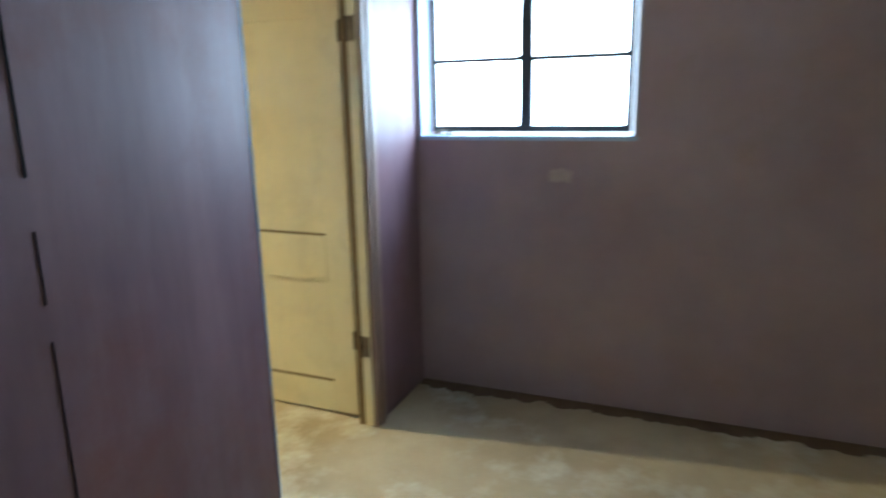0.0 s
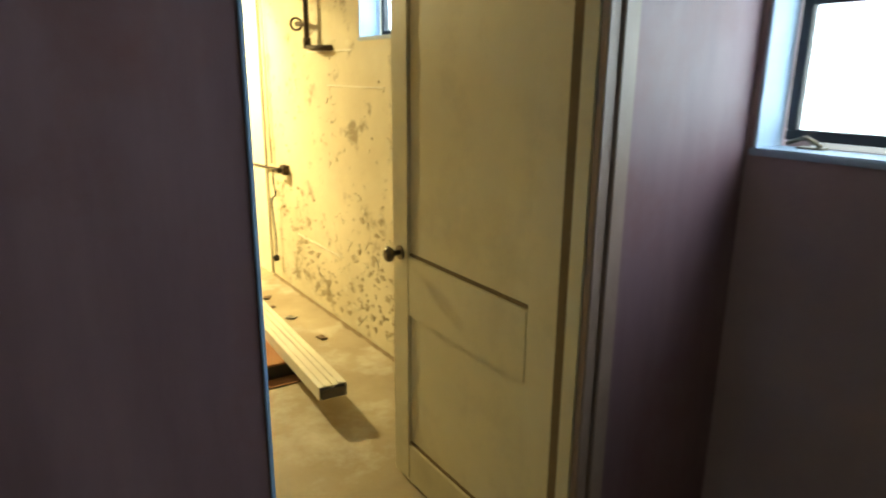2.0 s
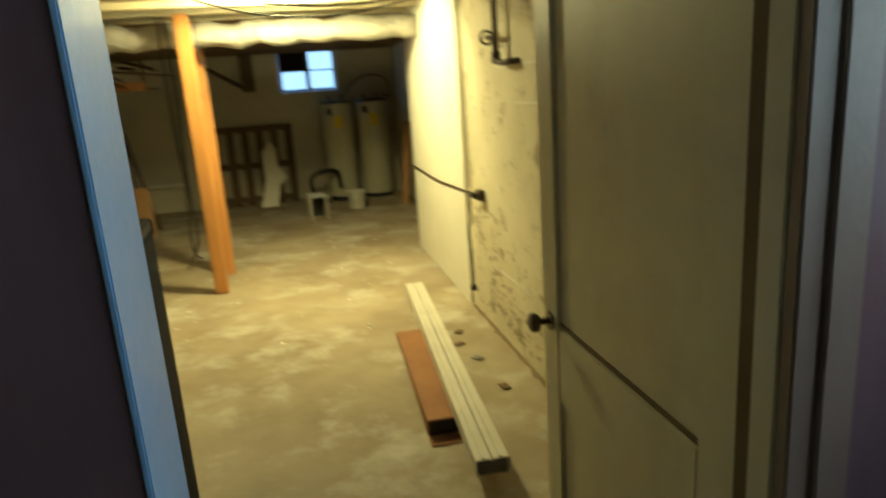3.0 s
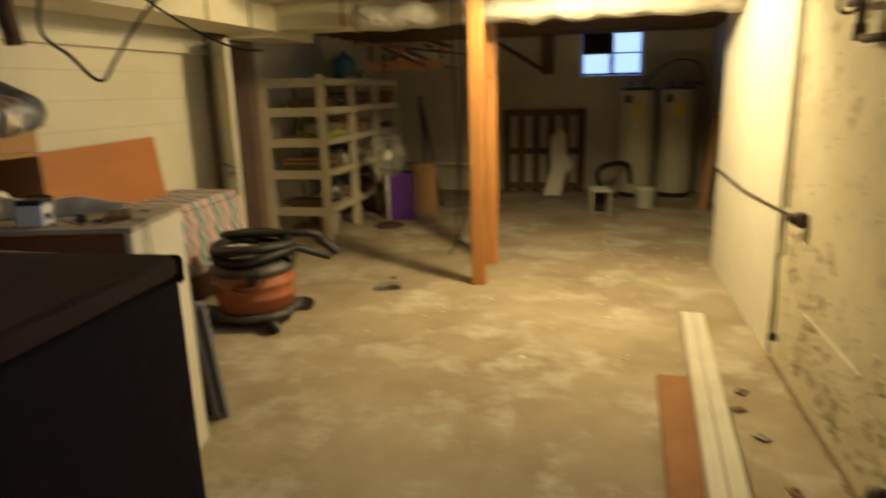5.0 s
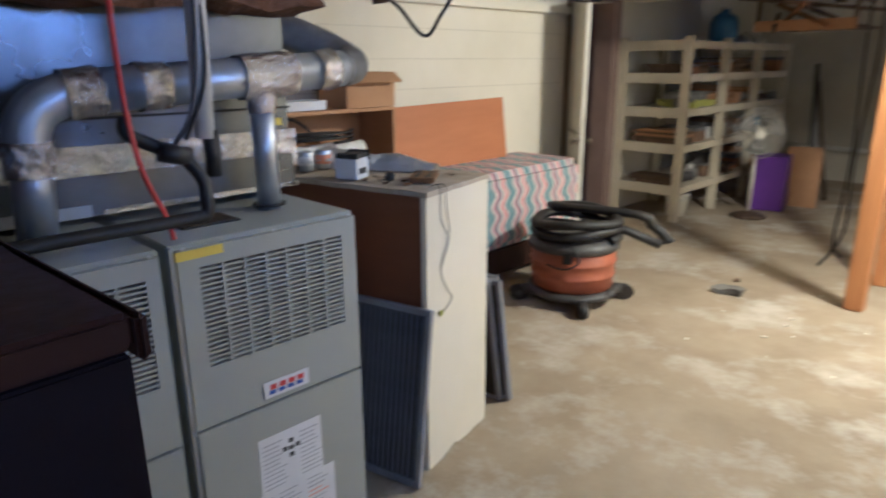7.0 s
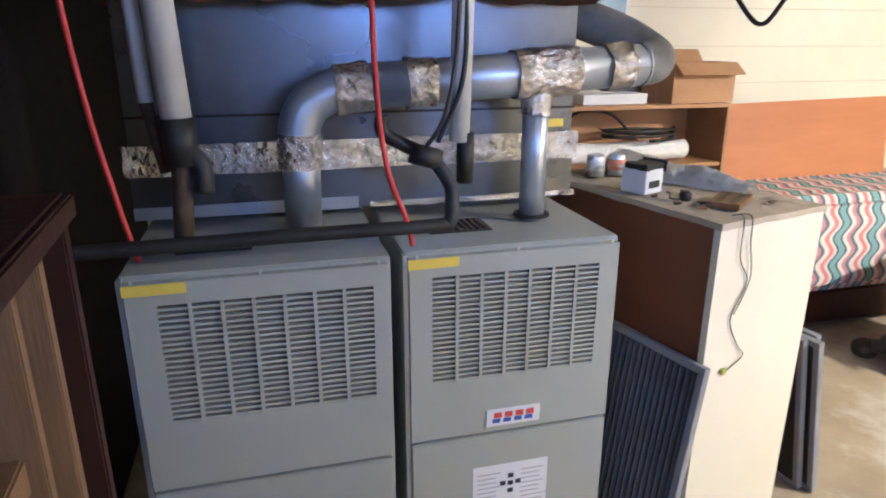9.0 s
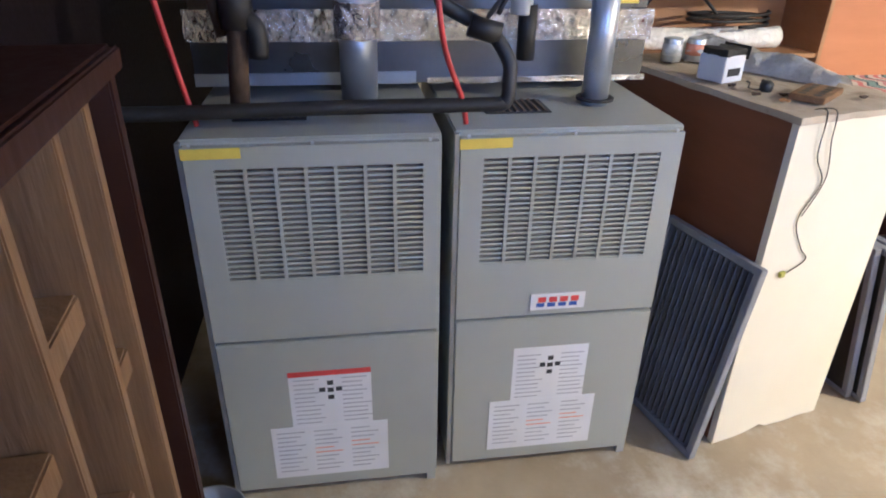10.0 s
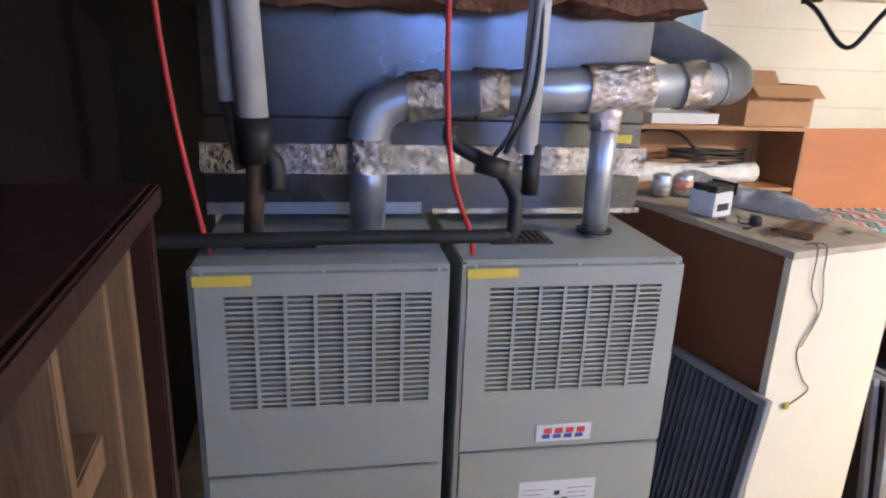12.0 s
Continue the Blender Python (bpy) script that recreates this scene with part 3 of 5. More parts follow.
        for k in range(4):
            y = 0.232 + k * 0.03
            part("mark", B(0.004, 0.0046, y, y + 0.022, seam + 0.046, seam + 0.062), "ink_red", lg)
            part("mark", B(0.004, 0.0046, y - 0.004, y + 0.018, seam + 0.032, seam + 0.044), "ink_blue", lg)
    for k in range(3):
        part("screw", T([(0.0, 0.03 + k * (w - 0.06) / 2, top - 0.006), (0.004, 0.03 + k * (w - 0.06) / 2, top - 0.006)], 0.004, 8), "galv", f)
    return f


furnace(0.412, 0.988, -2.525, 1.056, False, 0.072, 0.531)
furnace(1.022, 1.590, -2.558, 1.050, True, 0.068, 0.507)

plenum = thing("plenum", "galvanised sheet-metal plenum with foil-taped joints", "duct")
part("lower_box", B(-3.24, -2.93, 0.39, 1.62, 1.08, 1.235), "plenum", plenum, "bluish galvanised lower box", 0.004)
part("upper_box", B(-3.24, -2.94, 0.395, 1.615, 1.235, 1.70), "plenum", plenum, "", 0.004)
part("seam", B(-2.942, -2.936, 0.39, 1.62, 1.338, 1.345), "black", plenum)
part("foil_tape", subdivide_rough(B(-2.934, -2.926, 0.38, 1.63, 1.192, 1.272), 10, 0.004, 30), "foil", plenum, "crumpled foil tape band")
part("foil_tape", subdivide_rough(B(-2.933, -2.926, 1.0, 1.63, 1.078, 1.094), 8, 0.004, 30), "foil", plenum, "crumpled foil tape band")
part("patch_panel", B(-2.929, -2.923, 0.39, 0.97, 1.08, 1.112), "galv", plenum, "pale patch panel")
part("notice", B(-2.939, -2.936, 1.52, 1.585, 1.285, 1.308), "yellow", plenum, "small yellow sticker")
insul = subdivide_rough(B(-3.3, -2.78, 0.33, 1.66, 1.63, 1.72), 14, 0.035, 9)
part("torn_edge", insul, "torn", plenum, "torn brown edge of the insulation")
part("wrap", subdivide_rough(B(-3.3, -2.80, 0.32, 1.66, 1.73, 2.22), 10, 0.03, 5), "foil_wrap", plenum, "grey wrapped insulated duct")

flue = thing("flue_pipe", "galvanised flue pipe joined with foil tape", "flue pipe", (0, 0.004, -0.010))
xf = -2.79
part("run", T([(xf, 0.93, 1.425), (xf, 1.74, 1.475)], 0.056, 24), "galv", flue)
part("elbow", T(curve_pts([(xf, 0.81, 1.26), (xf, 0.81, 1.33), (xf, 0.84, 1.39), (xf, 0.90, 1.42), (xf, 0.95, 1.427)], 3), 0.052, 24), "galv", flue, "segmented elbow")
part("left_riser", T([(xf - 0.05, 0.81, 1.078), (xf, 0.81, 1.30)], 0.047, 24), "galv", flue)
part("right_riser", T([(xf, 1.43, 1.05), (xf, 1.43, 1.42)], 0.035, 24), "galv", flue)
part("collar", T([(xf, 1.43, 1.072), (xf, 1.43, 1.078)], 0.05, 24), "black", flue, "dark opening round the pipe")
part("end_elbow", T(curve_pts([(xf, 1.72, 1.474), (xf - 0.02, 1.78, 1.48), (xf - 0.10, 1.82, 1.50), (xf - 0.20, 1.76, 1.56), (xf - 0.32, 1.58, 1.64)], 5), 0.058, 24), "junk_grey", flue, "wide dusty elbow turning back")


def foil_ring(a, b, r):
    pts = [Vector(a).lerp(Vector(b), k / 6) for k in range(7)]
    bm = tube(bmesh.new(), pts, r, 28, False)
    for v in bm.verts:
        v.co += noise.noise_vector(v.co * 40) * 0.006
    part("foil_tape", bm, "foil", flue, "crumpled foil tape")


foil_ring((xf, 0.90, 1.421), (xf, 0.985, 1.429), 0.062)
foil_ring((xf, 1.075, 1.434), (xf, 1.15, 1.438), 0.062)
foil_ring((xf, 1.36, 1.451), (xf, 1.535, 1.462), 0.065)
foil_ring((xf, 1.62, 1.467), (xf, 1.69, 1.472), 0.062)
foil_ring((xf, 0.81, 1.235), (xf, 0.81, 1.32), 0.055)
foil_ring((xf, 1.43, 1.35), (xf, 1.43, 1.43), 0.041)

drain = thing("condensate_pipe", "white drain pipe with black fitting", "pipe", (0, 0.020, 0))
part("tube", T([(-2.60, 0.50, 2.24), (-2.64, 0.535, 1.36)], 0.032, 18), "pvc", drain, "dirty white pipe")
part("coupling", T([(-2.64, 0.535, 1.37), (-2.64, 0.537, 1.27)], 0.036, 16), "black", drain)
part("branch", T(curve_pts([(-2.64, 0.54, 1.30), (-2.63, 0.575, 1.27), (-2.63, 0.575, 1.21)], 4), 0.022), "black", drain)
part("tail", T([(-2.64, 0.535, 1.28), (-2.64, 0.52, 1.085)], 0.022), "iron", drain)
thin = thing("condensate_pipe", "thin white drain pipe with a rusty end", "pipe", (0, 0.020, 0))
part("tube", T([(-2.66, 0.455, 2.24), (-2.68, 0.472, 1.40)], 0.016, 14), "pvc", thin)
part("tail", T([(-2.68, 0.472, 1.40), (-2.66, 0.50, 1.25)], 0.014), "iron", thin)
gas = thing("gas_pipe", "dark iron gas pipe lying across the furnaces", "pipe")
part("run", T(curve_pts([(-2.60, 0.24, 1.10), (-2.60, 0.42, 1.10), (-2.60, 0.8, 1.105), (-2.60, 1.10, 1.105), (-2.60, 1.145, 1.115), (-2.605, 1.15, 1.16), (-2.62, 1.15, 1.20), (-2.64, 1.11, 1.26), (-2.66, 1.06, 1.285), (-2.67, 1.0, 1.32), (-2.67, 1.0, 1.36)], 5), 0.017, 14), "black", gas)
part("drip_leg", T([(-2.63, 1.19, 1.32), (-2.63, 1.19, 1.20)], 0.021, 14), "black", gas)
part("joint", T([(-2.645, 1.06, 1.275), (-2.635, 1.13, 1.255)], 0.025, 14), "black", gas, "lumpy black tee")
cond = thing("conduit", "dirty grey plastic conduit from the ceiling", "conduit", (0, -0.016, 0))
part("tube", T([(-2.60, 1.205, 2.24), (-2.63, 1.19, 1.30)], 0.025, 16), "pvc", cond)
for k, pts in enumerate(([(-2.58, 1.17, 2.24), (-2.60, 1.165, 1.6), (-2.61, 1.14, 1.38), (-2.64, 1.10, 1.29)], [(-2.59, 1.19, 2.24), (-2.60, 1.18, 1.7), (-2.60, 1.175, 1.45), (-2.62, 1.12, 1.30)])):
    solo("cable", T(curve_pts(pts, 8), 0.006, 8), "black" if k else "vac_grey", "dark cable hanging beside the conduit", "cable", group="cables over the furnaces")
for pts in ([(-2.55, 0.970, 2.24), (-2.57, 0.966, 1.75), (-2.60, 0.975, 1.45), (-2.60, 0.995, 1.25), (-2.60, 1.04, 1.12), (-2.60, 1.052, 1.06)],
            [(-2.60, 0.375, 2.24), (-2.60, 0.375, 1.7), (-2.62, 0.388, 1.42), (-2.62, 0.42, 1.2), (-2.62, 0.445, 1.065)]):
    solo("cable", T(curve_pts(pts, 8), 0.0065, 8), "red", "red insulated cable hanging over the furnace", "cable", group="cables over the furnaces")


# ---- bar with open stud back ----
bar = thing("bar_counter", "tall dark brown bar counter with open stud back", "bar counter", (-1.386, 0.526, 0), 4)
part("top", B(-0.64, 0.0, -0.42, 0.012, 1.324, 1.348), "brown_lam", bar, "dark brown worn top", 0.004)
part("edge_strip", B(-0.64, 0.002, 0.0125, 0.020, 1.316, 1.346), "brown_lam", bar, "scuffed edge strip", 0.003)
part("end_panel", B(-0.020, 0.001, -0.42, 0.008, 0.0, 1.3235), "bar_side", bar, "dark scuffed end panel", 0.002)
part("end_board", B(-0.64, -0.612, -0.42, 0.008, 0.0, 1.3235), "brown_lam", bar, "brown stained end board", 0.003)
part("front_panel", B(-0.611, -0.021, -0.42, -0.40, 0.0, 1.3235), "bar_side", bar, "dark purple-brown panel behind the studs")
part("inner_panel", B(-0.611, -0.021, -0.100, -0.092, 0.0, 1.3235), "bar_inner", bar, "dark purple board behind the studs")
for x, w in ((-0.125, 0.022), (-0.275, 0.019), (-0.432, 0.020), (-0.545, 0.024)):
    part("stud", B(x - w / 2, x + w / 2, -0.0915, -0.006, 0.0, 1.323), "stud", bar, "rough pale-edged wooden stud", 0.002)
for x0, x1, z in ((-0.2645, -0.137, 1.02), (-0.421, -0.286, 0.80), (-0.421, -0.286, 1.10), (-0.532, -0.443, 0.95), (-0.2645, -0.137, 0.55), (-0.421, -0.286, 0.42), (-0.532, -0.443, 0.52)):
    part("nogging", B(x0, x1, -0.070, -0.022, z - 0.021, z + 0.021), "stud", bar, "", 0.003)
    part("nail", T([(x1 - 0.02, -0.022, z), (x1 - 0.02, -0.0205, z)], 0.004, 8), "iron", bar)

# ---- cabinet with white front, and what lies on it ----
CAB = (-2.557, 1.880)
CA = 13.5
cab = thing("cabinet", "tall cabinet with off-white front and dark brown side", "cabinet", (*CAB, 0), CA)


def ragged_panel(y1, z1):
    """The front panel, its foot chewed away in small steps."""
    bm = bmesh.new()
    rr = random.Random(8)
    foot = [(y1 * k / 14, rr.choice((0.0, 0.004, 0.012, 0.02)) if 3 < k < 13 else 0.0) for k in range(15)]
    ring = [(y, z) for y, z in foot] + [(y1, z1), (0.0, z1)]
    f0 = [bm.verts.new((0.0, y, z)) for y, z in ring]
    f1 = [bm.verts.new((-0.022, y, z)) for y, z in ring]
    bm.faces.new(f0)
    bm.faces.new(f1[::-1])
    for k in range(len(ring)):
        bm.faces.new((f0[k], f0[(k + 1) % len(ring)], f1[(k + 1) % len(ring)], f1[k]))
    return bm


part("front", ragged_panel(0.445, 1.048), "cabinet_white", cab, "off-white enamelled panel with a chipped foot")
part("body", B(-0.78, -0.0225, 0.006, 0.44, 0.0, 1.048), "red_brown", cab, "dark brown sides")
part("top", subdivide_rough(B(-0.79, 0.006, -0.004, 0.45, 1.0485, 1.066), 9, 0.004, 20), "dusty_top", cab, "dusty chipped top")
CT = 1.071


def on_cab(x, y, z=CT, turn=0):
    """A pose on the cabinet: metres behind its front, metres along it."""
    return pose(*CAB, 0, 0, 0, CA) @ pose(-x, y, z, 0, 0, turn)


wire = thing("loose_wire", "thin wires hanging down the white panel with a small plug", "wire")
part("strand", T(curve_pts([(-0.03, 0.075, CT + 0.002), (0.006, 0.077, 1.072), (0.006, 0.085, 0.96), (0.005, 0.13, 0.88), (0.005, 0.082, 0.78), (0.005, 0.125, 0.69), (0.005, 0.16, 0.645), (0.006, 0.09, 0.61)], 10), 0.0016, 6), "black", wire)
part("strand", T(curve_pts([(-0.03, 0.108, CT + 0.002), (0.006, 0.11, 1.072), (0.007, 0.118, 1.0), (0.006, 0.14, 0.89), (0.007, 0.09, 0.79)], 10), 0.0016, 6), "vac_grey", wire)
part("plug", B(0.002, 0.012, 0.072, 0.092, 0.602, 0.622), "lime", wire, "small greenish connector", 0.003)
wire.matrix_world = pose(*CAB, 0, 0, 0, CA)


def air_filter(m, w, h, n):
    f = thing("air_filter", "used pleated air filter in a grey card frame", "air filter")
    for a, b, u, v in ((0, w, 0, 0.022), (0, w, h - 0.022, h), (0, 0.022, 0.022, h - 0.022), (w - 0.022, w, 0.022, h - 0.022)):
        part("frame", B(0, 0.025, a, b, u, v), "filter_frame", f, "", 0.002)
    part("mesh_back", B(0.004, 0.008, 0.022, w - 0.022, 0.022, h - 0.022), "black", f)
    pitch = (w - 0.044) / n
    me = None
    for k in range(n):
        if me is None:
            bm = bmesh.new()
            vs = [bm.verts.new(c) for c in ((0.008, 0, 0.022), (0.022, pitch * 0.3, 0.022), (0.008, pitch * 0.6, 0.022), (0.008, 0, h - 0.022), (0.022, pitch * 0.3, h - 0.022), (0.008, pitch * 0.6, h - 0.022))]
            for q in ((0, 1, 4, 3), (1, 2, 5, 4), (2, 0, 3, 5), (0, 2, 1), (3, 4, 5)):
                bm.faces.new([vs[i] for i in q])
            o = part("pleat", bm, "filter_dark", f)
            me = o.data
        else:
            o = new("pleat", me)
            o.parent = f
        o.location = (0, 0.022 + k * pitch, 0)
    f.matrix_world = m
    return f


air_filter(pose(-2.874, 1.700, 0.004, 0, 0, -76.5) @ pose(0, 0, 0, 0, -8, 0), 0.385, 0.66, 15)
for dx, dy in ((0.0, 0.0), (0.03, 0.034), (-0.02, 0.07)):
    air_filter(pose(-2.70 + dx, 2.46 + dy, 0.004, 9, 0, 0) @ pose(0, 0, 0, 0, 0, 97), 0.36, 0.60, 18)

box_small = thing("open_box", "small white open carton with dark contents", "box")
part("carton", B(-0.045, 0.045, -0.045, 0.045, 0, 0.075), "sticker", box_small, "", 0.002)
part("contents", subdivide_rough(B(-0.042, 0.042, -0.042, 0.042, 0.07, 0.092), 3, 0.008, 30), "black", box_small)
part("print", B(0.0451, 0.0456, -0.028, 0.028, 0.018, 0.040), "ink_black", box_small)
part("flap", B(-0.045, 0.045, 0.046, 0.048, 0.068, 0.105, pose(0, 0, 0, -8, 0, 0)), "black", box_small)
box_small.matrix_world = on_cab(0.38, 0.085, CT, 10)


def dented_can(label, m, tint):
    can = thing("can", label, "can", group="cans on the cabinet")
    bm = lathe(bmesh.new(), [(0.028, 0), (0.031, 0.003), (0.0295, 0.02), (0.031, 0.036), (0.0295, 0.05), (0.031, 0.072), (0.028, 0.076)], 22)
    for v in bm.verts:
        v.co += noise.noise_vector(v.co * 30) * 0.004
    part("wall", bm, "galv", can, "dull dented metal")
    part("wrapper", lathe(bmesh.new(), [(0.0322, 0.022), (0.0322, 0.058)], 22), tint, can, "torn printed wrapper")
    can.matrix_world = m


dented_can("dented tin can with a torn white wrapper", on_cab(0.64, 0.12), "sticker")
dented_can("dented tin can with a reddish wrapper", on_cab(0.62, 0.20), "ink_orange")


def wrap_heap():
    """A long crumpled sheet of clear wrap, tapering towards one end."""
    bm = bmesh.new()
    n, m = 44, 18
    rows = []
    for i in range(n + 1):
        u = i / n
        half = 0.13 - 0.09 * u
        row = []
        for j in range(m + 1):
            w = j / m * 2 - 1
            p = Vector((-0.70 + 0.52 * u, 0.30 + 0.06 * u + half * w, 0))
            hgt = (1 - w * w) * (0.075 - 0.045 * u)
            q = noise.noise(p * 13) * 0.020 + noise.noise(p * 40) * 0.006
            p.z = CT + max(0.001, hgt + q * (1 - w ** 4))
            row.append(bm.verts.new(p))
        rows.append(row)
    for a, b in zip(rows, rows[1:]):
        for j in range(m):
            bm.faces.new((a[j], a[j + 1], b[j + 1], b[j]))
    bmesh.ops.solidify(bm, geom=bm.faces[:], thickness=0.002)
    return bm


wrap = solo("bubble_wrap", wrap_heap(), "plastic_wrap", "crumpled clear bubble wrap on the cabinet top", "bubble wrap")
wrap.matrix_world = pose(*CAB, 0, 0, 0, CA)
knobby = thing("small_motor", "small dark knob-like gadget with a wire", "gadget")
part("drum", lathe(bmesh.new(), [(0.014, 0), (0.018, 0.006), (0.018, 0.022), (0.010, 0.03)], 16), "black", knobby)
part("shaft", T([(0, 0, 0.02), (-0.03, 0.015, 0.022)], 0.005, 8), "iron", knobby)
part("lead", T(curve_pts([(0, -0.015, 0.005), (-0.03, -0.03, 0.004), (-0.06, 0.0, 0.01), (-0.10, 0.03, 0.004)], 6), 0.002, 6), "black", knobby)
knobby.matrix_world = on_cab(0.22, 0.105)
tray = thing("wooden_block", "flat yellowish wooden block with drilled holes", "block")
part("board", B(-0.045, 0.045, -0.085, 0.085, 0, 0.018), "stud", tray, "", 0.002)
for i in range(5):
    for j in range(2):
        part("hole", lathe(bmesh.new(), [(0.011, 0.0181), (0.011, 0.0186)], 12, (-0.02 + j * 0.04, -0.06 + i * 0.03, 0)), "black", tray)
tray.matrix_world = on_cab(0.13, 0.19, CT, 25)
for k, (x, y) in enumerate(((0.30, 0.06), (0.20, 0.05), (0.12, 0.07), (0.27, 0.15), (0.08, 0.31), (0.17, 0.12))):
    rr = random.Random(40 + k)
    bit = solo("wood_chip", subdivide_rough(B(-0.012, 0.012, -0.006, 0.006, 0.0, 0.005), 2, 0.004, 60), rr.choice(("junk_brown", "iron", "shelf_wood")), "small brown chip on the cabinet top", "debris", group="scraps on the cabinet")
    bit.matrix_world = on_cab(x, y, CT, rr.uniform(0, 180))

# ---- bookcase, board and bed along the west wall ----
bk = thing("bookcase", "low honey-coloured wooden bookcase against the wall", "bookcase")
part("top", B(-4.40, -4.06, 2.10, 3.06, 1.205, 1.225), "shelf_wood", bk, "", 0.002)
part("shelf", B(-4.38, -4.07, 2.12, 3.04, 0.90, 0.92), "shelf_wood", bk, "", 0.002)
part("shelf", B(-4.38, -4.07, 2.12, 3.04, 0.50, 0.52), "shelf_wood", bk, "", 0.002)
part("side", B(-4.40, -4.06, 2.10, 2.12, 0, 1.205), "shelf_wood", bk, "", 0.002)
part("side", B(-4.40, -4.06, 3.04, 3.06, 0, 1.205), "shelf_wood", bk, "", 0.002)
part("back", B(-4.405, -4.395, 2.12, 3.04, 0.02, 1.205), "shelf_wood", bk)


def carton(name, label, m, sx, sy, sz, mat_name, flaps=True):
    c = thing(name, label, "cardboard box")
    t = 0.005
    for a in ((0, sx, 0, t, 0, sz), (0, sx, sy - t, sy, 0, sz), (0, t, t, sy - t, 0, sz), (sx - t, sx, t, sy - t, 0, sz)):
        part("wall", B(*a), mat_name, c)
    part("bottom", B(t, sx - t, t, sy - t, 0, t), mat_name, c)
    if flaps:
        part("flap", B(sx, sx + 0.09, 0.0, sy, sz - t, sz, pose(sx, 0, sz, 0, 38, 0) @ pose(-sx, 0, -sz)), mat_name, c)
        part("flap", B(0, sx, -0.10, 0, sz - t, sz, pose(0, 0, sz, -35, 0, 0) @ pose(0, 0, -sz)), mat_name, c)
        part("flap", B(-0.08, 0, 0, sy, sz - t, sz, pose(0, 0, sz, 0, 50, 0) @ pose(0, 0, -sz)), mat_name, c)
    c.matrix_world = m
    return c


carton("open_carton", "open brown cardboard box on the bookcase", pose(-4.34, 2.70, 1.226, 0, 0, 4), 0.26, 0.38, 0.20, "cardboard")
solo("envelope", subdivide_rough(B(-4.32, -4.12, 2.25, 2.60, 1.226, 1.275), 4, 0.004, 20), "sticker", "white padded envelope lying on the bookcase", "envelope")
notice = thing("framed_notice", "small framed notice in white and blue on the block wall", "notice")
part("frame", B(XL + 0.001, XL + 0.012, 2.42, 2.63, 1.585, 1.80), "sticker", notice, "pale frame", 0.002)
part("picture", B(XL + 0.0122, XL + 0.0135, 2.445, 2.605, 1.61, 1.775), "blue_jug", notice, "blue picture area")
roll = thing("wrapped_roll", "long plastic-wrapped roll lying on the shelf", "roll")
bm = tube(bmesh.new(), [(-4.2, 2.10 + k * 0.08, 0.975) for k in range(11)], 0.05, 18)
for v in bm.verts:
    v.co += noise.noise_vector(v.co * 14) * 0.012
part("sleeve", bm, "plastic_wrap", roll)
coil = [(-4.2 + 0.11 * math.cos(a), 2.62 + 0.20 * math.sin(a), 1.04 + 0.004 * a) for a in (k * 0.3 for k in range(48))]
solo("cable_coil", T(coil, 0.008, 8), "black", "coil of black cable on the shelf", "cable")
solo("cable_loop", T(curve_pts([(-4.33, 2.30, 0.93), (-4.36, 2.26, 1.08), (-4.34, 2.34, 1.17), (-4.30, 2.5, 1.16), (-4.28, 2.62, 1.06)], 8), 0.008, 8), "black", "loop of black cable on the shelf", "cable")
ob = solo("leaning_board", B(-0.012, 0.0, 0.0, 1.27, 0.0, 0.78), "orange_board", "orange-brown hardboard sheet leaning on the wall", "board", bevel=0.002)
ob.matrix_world = pose(-4.19, 3.075, 0.42, 1.2, -6, 0)

bed = thing("daybed", "bed with wavy flame-stitch cover in pink and teal", "bed")
part("base", B(-4.36, -3.79, 3.10, 4.62, 0.05, 0.24), "brown_lam", bed, "brown wooden base", 0.01)
bm = B(-4.38, -3.75, 3.08, 4.66, 0.24, 0.775)
bmesh.ops.bevel(bm, geom=bm.edges[:], offset=0.05, segments=4, affect="EDGES")
part("mattress", bm, "waves", bed, "patterned mattress cover")
for x in (-4.3, -3.85):
    for y in (3.18, 4.54):
        part("leg", B(x - 0.03, x + 0.03, y - 0.03, y + 0.03, 0, 0.05), "brown_lam", bed)

# ---- shop vacuum ----
vac = thing("shop_vacuum", "orange and dark grey shop vacuum with coiled hose", "vacuum", (-3.24, 3.82, 0))
vac.scale = (1.26, 1.26, 0.95)
part("drum", lathe(bmesh.new(), [(0.17, 0.10), (0.20, 0.12), (0.205, 0.20), (0.212, 0.21), (0.205, 0.22), (0.21, 0.29), (0.217, 0.30), (0.21, 0.31), (0.212, 0.37), (0.20, 0.385)], 36), "vac_orange", vac)
part("lid", lathe(bmesh.new(), [(0.216, 0.375), (0.224, 0.385), (0.224, 0.42), (0.19, 0.455), (0.13, 0.465), (0.11, 0.49), (0.05, 0.50)], 36), "vac_grey", vac, "dark grey motor lid")
bm = bmesh.new()
for k in range(4):
    a = math.pi / 4 + k * math.pi / 2
    tube(bm, [(0.10 * math.cos(a), 0.10 * math.sin(a), 0.075), (0.25 * math.cos(a), 0.25 * math.sin(a), 0.07)], 0.035, 12)
tube(bm, [(0.20 * math.cos(q), 0.20 * math.sin(q), 0.085) for q in (k * math.pi / 16 for k in range(33))], 0.028, 10)
part("caddy", bm, "vac_grey", vac, "dark wheeled base")
for k in range(4):
    a = math.pi / 4 + k * math.pi / 2
    c = Vector((0.27 * math.cos(a), 0.27 * math.sin(a), 0.048))
    d = Vector((-math.sin(a), math.cos(a), 0))
    part("wheel", T([c - d * 0.022, c + d * 0.022], 0.048, 20), "black", vac)
    part("hub", T([c + d * 0.0225, c + d * 0.026], 0.018, 14), "vac_grey", vac)
